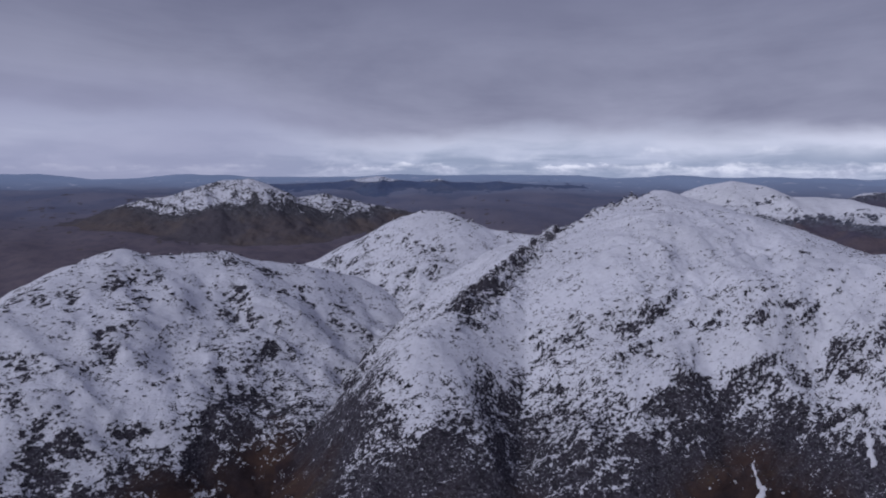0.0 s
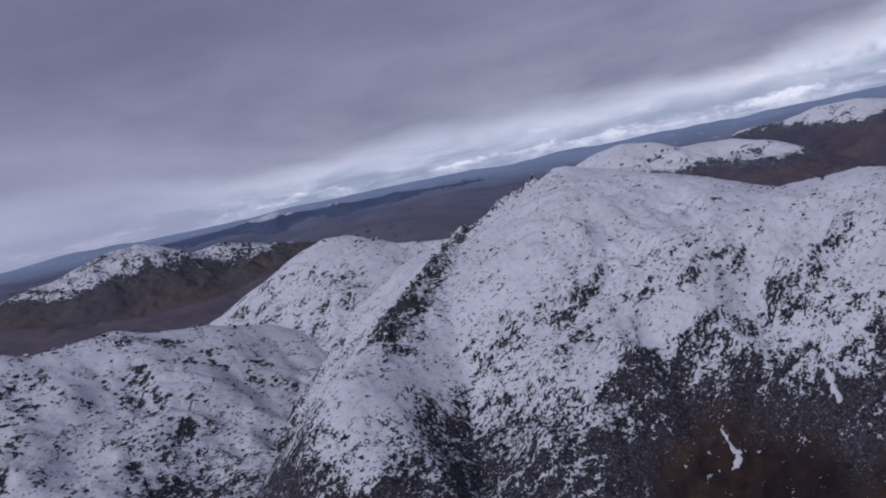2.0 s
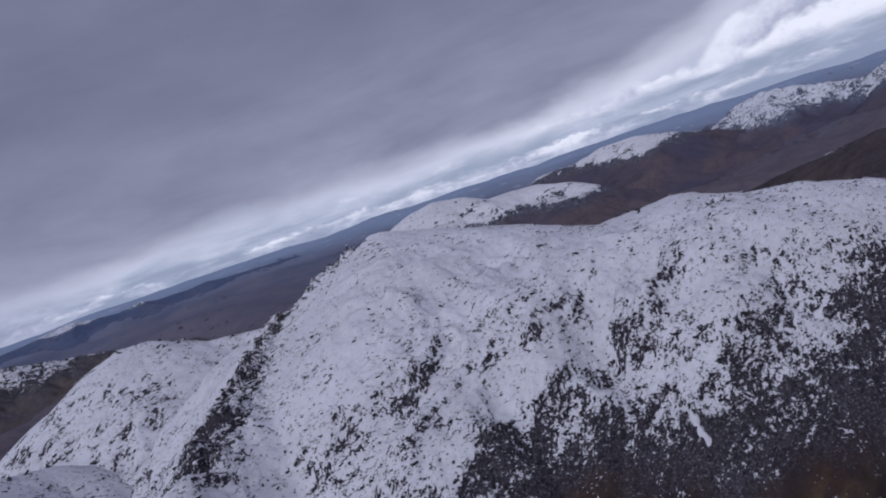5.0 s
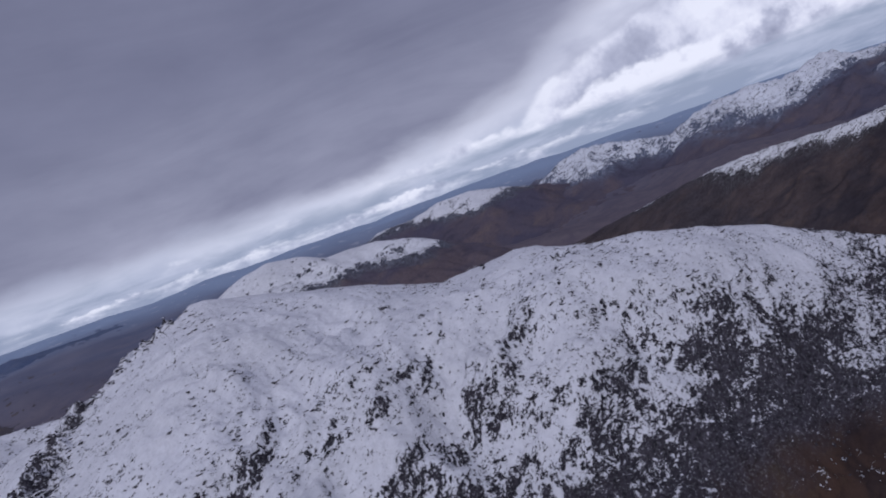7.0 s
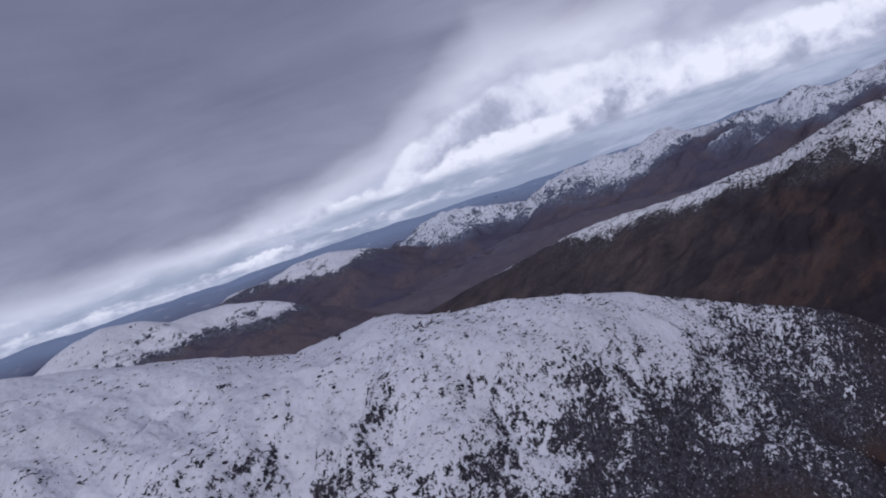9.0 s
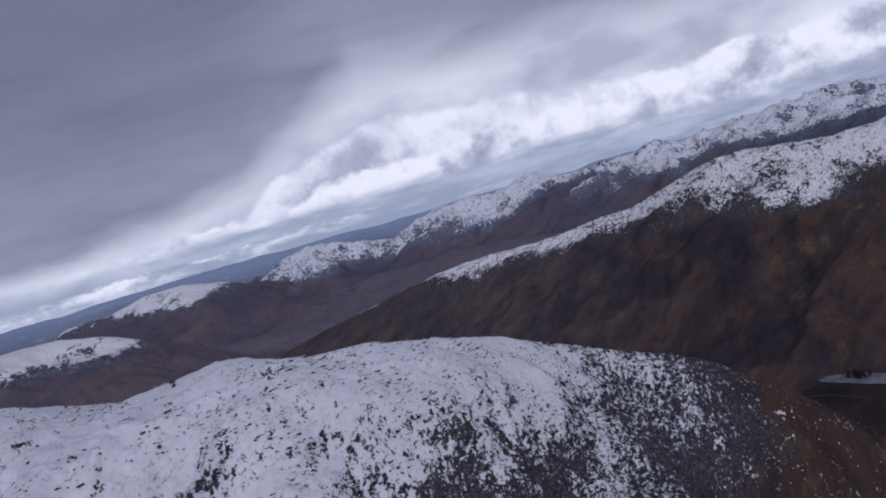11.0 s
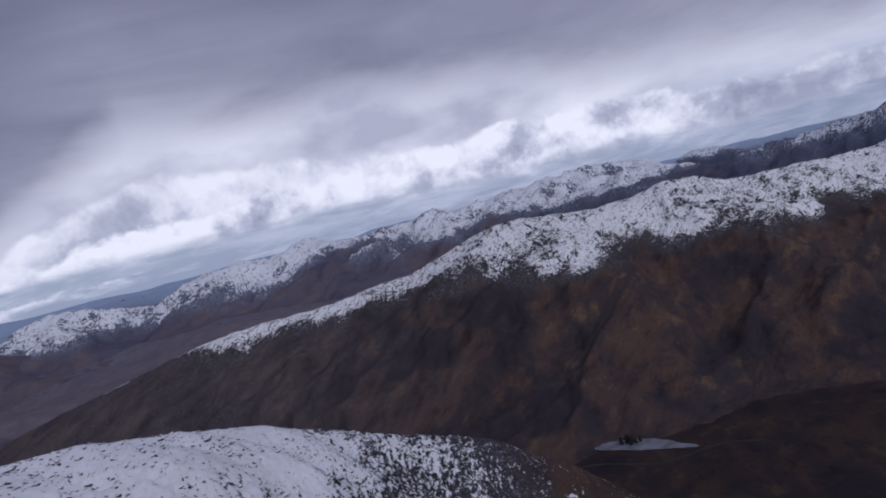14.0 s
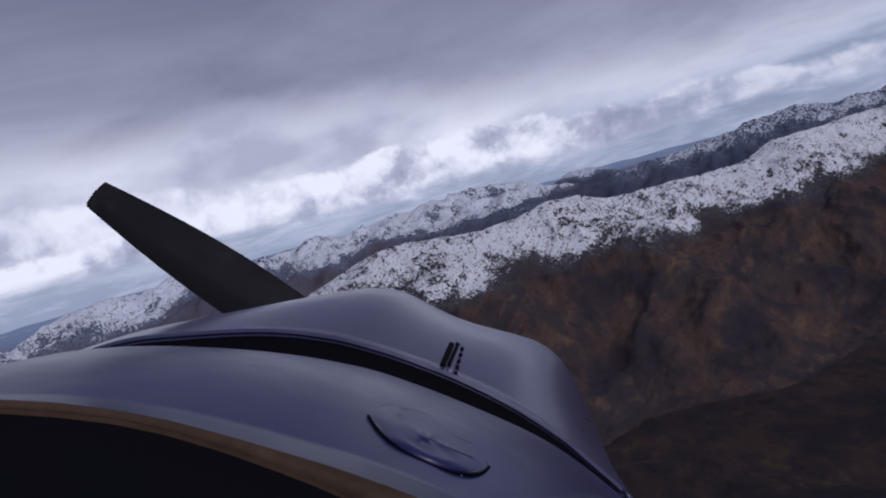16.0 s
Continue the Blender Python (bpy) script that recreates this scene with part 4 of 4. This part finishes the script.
def shell(name, rings, mat, parent, label, thick=0.003):
    """A hull panel lofted through outlines, with some thickness."""
    grid = np.stack(rings, 1)
    inner = grid + np.array([0, -thick, 0])
    n, m = grid.shape[:2]
    verts = np.concatenate([grid.reshape(-1, 3), inner.reshape(-1, 3)])
    i = np.arange(n * m).reshape(n, m)
    quads = [tuple(q) for q in np.stack([i[:-1, :-1], i[1:, :-1], i[1:, 1:], i[:-1, 1:]], -1).reshape(-1, 4)]
    k = n * m
    quads += [(q[3] + k, q[2] + k, q[1] + k, q[0] + k) for q in quads]
    edge = list(i[:, 0]) + list(i[-1, 1:]) + list(i[::-1, -1][1:]) + list(i[0, ::-1][1:])
    quads += [(a, b, b + k, a + k) for a, b in zip(edge[:-1], edge[1:])]
    me = bpy.data.meshes.new(name)
    me.from_pydata(verts.tolist(), [], [tuple(int(v) for v in q) for q in quads])
    me.polygons.foreach_set("use_smooth", np.array([j < len(quads) - len(edge) + 1 for j in range(len(quads))]))
    me.materials.append(mat)
    ob = new(name, me)
    ob.parent = parent
    return tagged(ob, label) if label else ob


def tube(name, path, radius, mat, parent, label=""):
    """A thin bead along a path."""
    p = np.array(path, float)
    verts, faces, k = [], [], 6
    for j, c in enumerate(p):
        d = Vector(p[min(j + 1, len(p) - 1)] - p[max(j - 1, 0)]).normalized()
        u = d.orthogonal().normalized()
        v = d.cross(u)
        verts += [tuple(Vector(c) + radius * (math.cos(a) * u + math.sin(a) * v)) for a in (i * 6.2832 / k for i in range(k))]
    for j in range(len(p) - 1):
        faces += [(j * k + i, j * k + (i + 1) % k, (j + 1) * k + (i + 1) % k, (j + 1) * k + i) for i in range(k)]
    faces += [tuple(range(k))[::-1], tuple(range((len(p) - 1) * k, len(p) * k))]
    me = bpy.data.meshes.new(name)
    me.from_pydata(verts, [], faces)
    me.materials.append(mat)
    ob = new(name, me)
    ob.parent = parent
    return tagged(ob, label) if label else ob


def slab(name, corners, height, mat, parent, label=""):
    """A small plate over four corners, raised towards the sky."""
    bm = bmesh.new()
    lo = [bm.verts.new(c) for c in corners]
    hi = [bm.verts.new((c[0], c[1] + height, c[2] + height * 0.3)) for c in corners]
    bm.faces.new(hi)
    bm.faces.new(lo[::-1])
    for i in range(4):
        bm.faces.new((lo[i], lo[(i + 1) % 4], hi[(i + 1) % 4], hi[i]))
    return part(name, bm, mat, parent, label)


def aircraft_nose():
    paint = simple_material("navy_blue_paint", (0.017, 0.018, 0.080), 0.34, coat=0.12, vary=0.25, size=9.0, shine=0.30, coat_rough=0.18)
    # paler, blotchy blue: streaky sky reflections put into the cowling's colour
    cowl_paint = simple_material("sky_sheen_blue_paint", (0.046, 0.047, 0.105), 0.32, coat=0.30, vary=0.35, size=11.0, bump=0.0006, coat_rough=0.16)
    black = simple_material("flat_black", (0.004, 0.004, 0.006), 1.0, size=20.0, shine=0.08)
    tan = simple_material("tan_wooden_edging", (0.062, 0.037, 0.021), 0.75, vary=0.5, size=22.0, shine=0.2)
    dark = simple_material("dark_blade_paint", (0.009, 0.009, 0.011), 0.7, size=15.0, shine=0.2)
    root = new("model_aircraft")
    root.matrix_world = MOUNT
    rim, low, deck, cowl, front = (view_outline(r) for r in (RIM, RIM_LOW, DECK, COWL, FRONT))
    # rear deck, bulging a little between rim and seam
    rings = []
    for t in np.linspace(0, 1, 16):
        q = rim * (1 - t) + deck * t
        q[:, 1] += 0.010 * math.sin(math.pi * t)
        rings.append(q)
    deck_ob = shell("rear_deck", rings, paint, root, "glossy navy blue deck panel")
    # forward cowling, rolling over into the spinner opening
    hub = np.array([-0.075, -0.135, -0.72])
    rings2 = []
    for t in np.linspace(0, 1, 14):
        q = cowl * (1 - t) + front * t
        q[:, 1] += 0.006 * math.sin(math.pi * t)
        rings2.append(q)
    for t in (0.12, 0.3, 0.5, 0.72):
        q = front * (1 - t) + hub * t
        q[:, 2] = -0.60 - 0.12 * math.sin(t / 0.72 * 1.45)
        q[:, 1] -= 0.012
        rings2.append(q)
    shell("front_cowling", rings2, cowl_paint, root, "blue front cowling with rounded shoulders and a painted sky sheen")
    # shallow groove coloured black to stand for the shade inside the gap
    gap = []
    for t in np.linspace(0, 1, 5):
        q = deck * (1 - t) + cowl * t
        q[:, 1] -= 0.0035 * math.sin(math.pi * t) + 0.0015
        gap.append(q)
    shell("seam", gap, black, root, "dark gap between deck and cowling", 0.004)
    tube("seam_lip", cowl + np.array([0, 0.0012, 0]), 0.0016, cowl_paint, root)
    edge = []
    for t in np.linspace(0, 1, 5):
        q = low * (1 - t) + rim * t
        q[:, 1] += 0.0016 * math.sin(math.pi * t) + 0.0006
        edge.append(q)
    shell("cockpit_edging", edge, tan, root, "tan edging along the cockpit opening", 0.004)
    inside = []
    for t in np.linspace(0, 1, 8):
        q = low.copy()
        q[:, 1] -= 0.0005 + 0.06 * t
        q[:, 2] += 0.075 * t
        inside.append(q)
    shell("cockpit_lining", inside, black, root, "matt black cockpit lining", 0.004)
    # a round hatch on the deck: its rim shows as a crescent
    field = np.stack(rings, 1).reshape(-1, 3)

    def on(surface, right, up):
        """The place on a panel seen along that slope from the camera mount."""
        k = np.argsort(np.hypot(surface[:, 0] / -surface[:, 2] - right, surface[:, 1] / -surface[:, 2] - up))[:4]
        g = 1.0 / (1e-4 + np.hypot(surface[k, 0] / -surface[k, 2] - right, surface[k, 1] / -surface[k, 2] - up))
        p = (surface[k] * g[:, None]).sum(0) / g.sum()
        return np.array([right * -p[2], up * -p[2], p[2]])

    hatch = [on(field, 0.001 + 0.082 * math.cos(a) - 0.020, -0.257 + 0.036 * math.sin(a) - 0.42 * (0.082 * math.cos(a))) * 0.985 for a in np.linspace(-3.05, -0.1, 30)]
    hatch = np.array(hatch)
    for _ in range(12):
        hatch[1:-1] = (hatch[:-2] + 2 * hatch[1:-1] + hatch[2:]) / 4
    tube("hatch_rim", hatch * (0.992 / 0.985), 0.0005, black, deck_ob, "dark curved rim of a round hatch")
    disc = []
    for k in (1.0, 0.96, 0.6, 0.25, 0.01):
        ring = np.array([on(field, -0.019 + 0.080 * k * math.cos(a), -0.257 + 0.034 * k * math.sin(a) - 0.42 * 0.080 * k * math.cos(a)) * (0.999 if k == 1.0 else 0.994) for a in np.linspace(0, 2 * math.pi, 48)])
        for _ in range(6):
            ring[1:-1] = (ring[:-2] + 2 * ring[1:-1] + ring[2:]) / 4
        disc.append(ring)
    shell("hatch_cover", disc, paint, deck_ob, "low round blue hatch cover", 0.001)
    tube("hatch_latch", [on(field, -0.024, -0.244) * 0.993, on(field, -0.017, -0.247) * 0.993], 0.0006, black, deck_ob)
    # louvre and rivets on the cowling
    field2 = np.stack(rings2[:14], 1).reshape(-1, 3)
    for u0, u1 in ((0.003, 0.0095), (0.0125, 0.017)):
        c = [on(field2, u0 + 0.006, -0.128), on(field2, u1 + 0.006, -0.130), on(field2, u1 - 0.007, -0.160), on(field2, u0 - 0.007, -0.158)]
        slab("louvre", [tuple(p * 0.993) for p in c], 0.0012, black, root, "narrow black louvre slot")
    for j in range(5):
        p = on(field2, 0.026 - 0.0022 * j, -0.135 - 0.0085 * j) * 0.992
        bm = bmesh.new()
        bmesh.ops.create_uvsphere(bm, u_segments=8, v_segments=5, radius=0.0013, matrix=Matrix.Translation(p))
        part("rivet", bm, black, root)
    # propeller at rest
    prop = new("propeller")
    prop.parent = root
    bm = bmesh.new()
    bmesh.ops.create_uvsphere(bm, u_segments=24, v_segments=12, radius=0.05, matrix=Matrix.Translation(hub + np.array([0, 0, -0.05])) @ Matrix.Diagonal((1, 1, 1.5, 1)))
    part("spinner", bm, cowl_paint, prop)
    away = 0.80
    tip, heel = np.array([-0.47 * away, 0.077 * away, -away]), np.array([hub[0], hub[1], -away])
    for sign in (1, -1):
        axis = (tip - heel) * sign
        wide = np.array([-axis[1], axis[0], 0]) / np.hypot(axis[0], axis[1])
        left, right_, back_l, back_r = [], [], [], []
        for t in np.linspace(0.04, 1, 14):
            c = heel + axis * t
            w = 0.017 * (0.55 + 1.1 * math.sin(math.pi * (0.12 + 0.80 * t)))
            tw = np.array([0, 0, 0.018 * (1 - t) + 0.005])
            left.append(c + wide * w + tw)
            right_.append(c - wide * w - tw)
        ring_a, ring_b = np.array(left), np.array(right_)
        shell("blade", [ring_a, (ring_a + ring_b) / 2 + np.array([0, 0, 0.004]), ring_b], dark, prop, "dark propeller blade at rest", 0.004)
    tagged(root, "nose of a dark blue model aircraft in flight", "aircraft")


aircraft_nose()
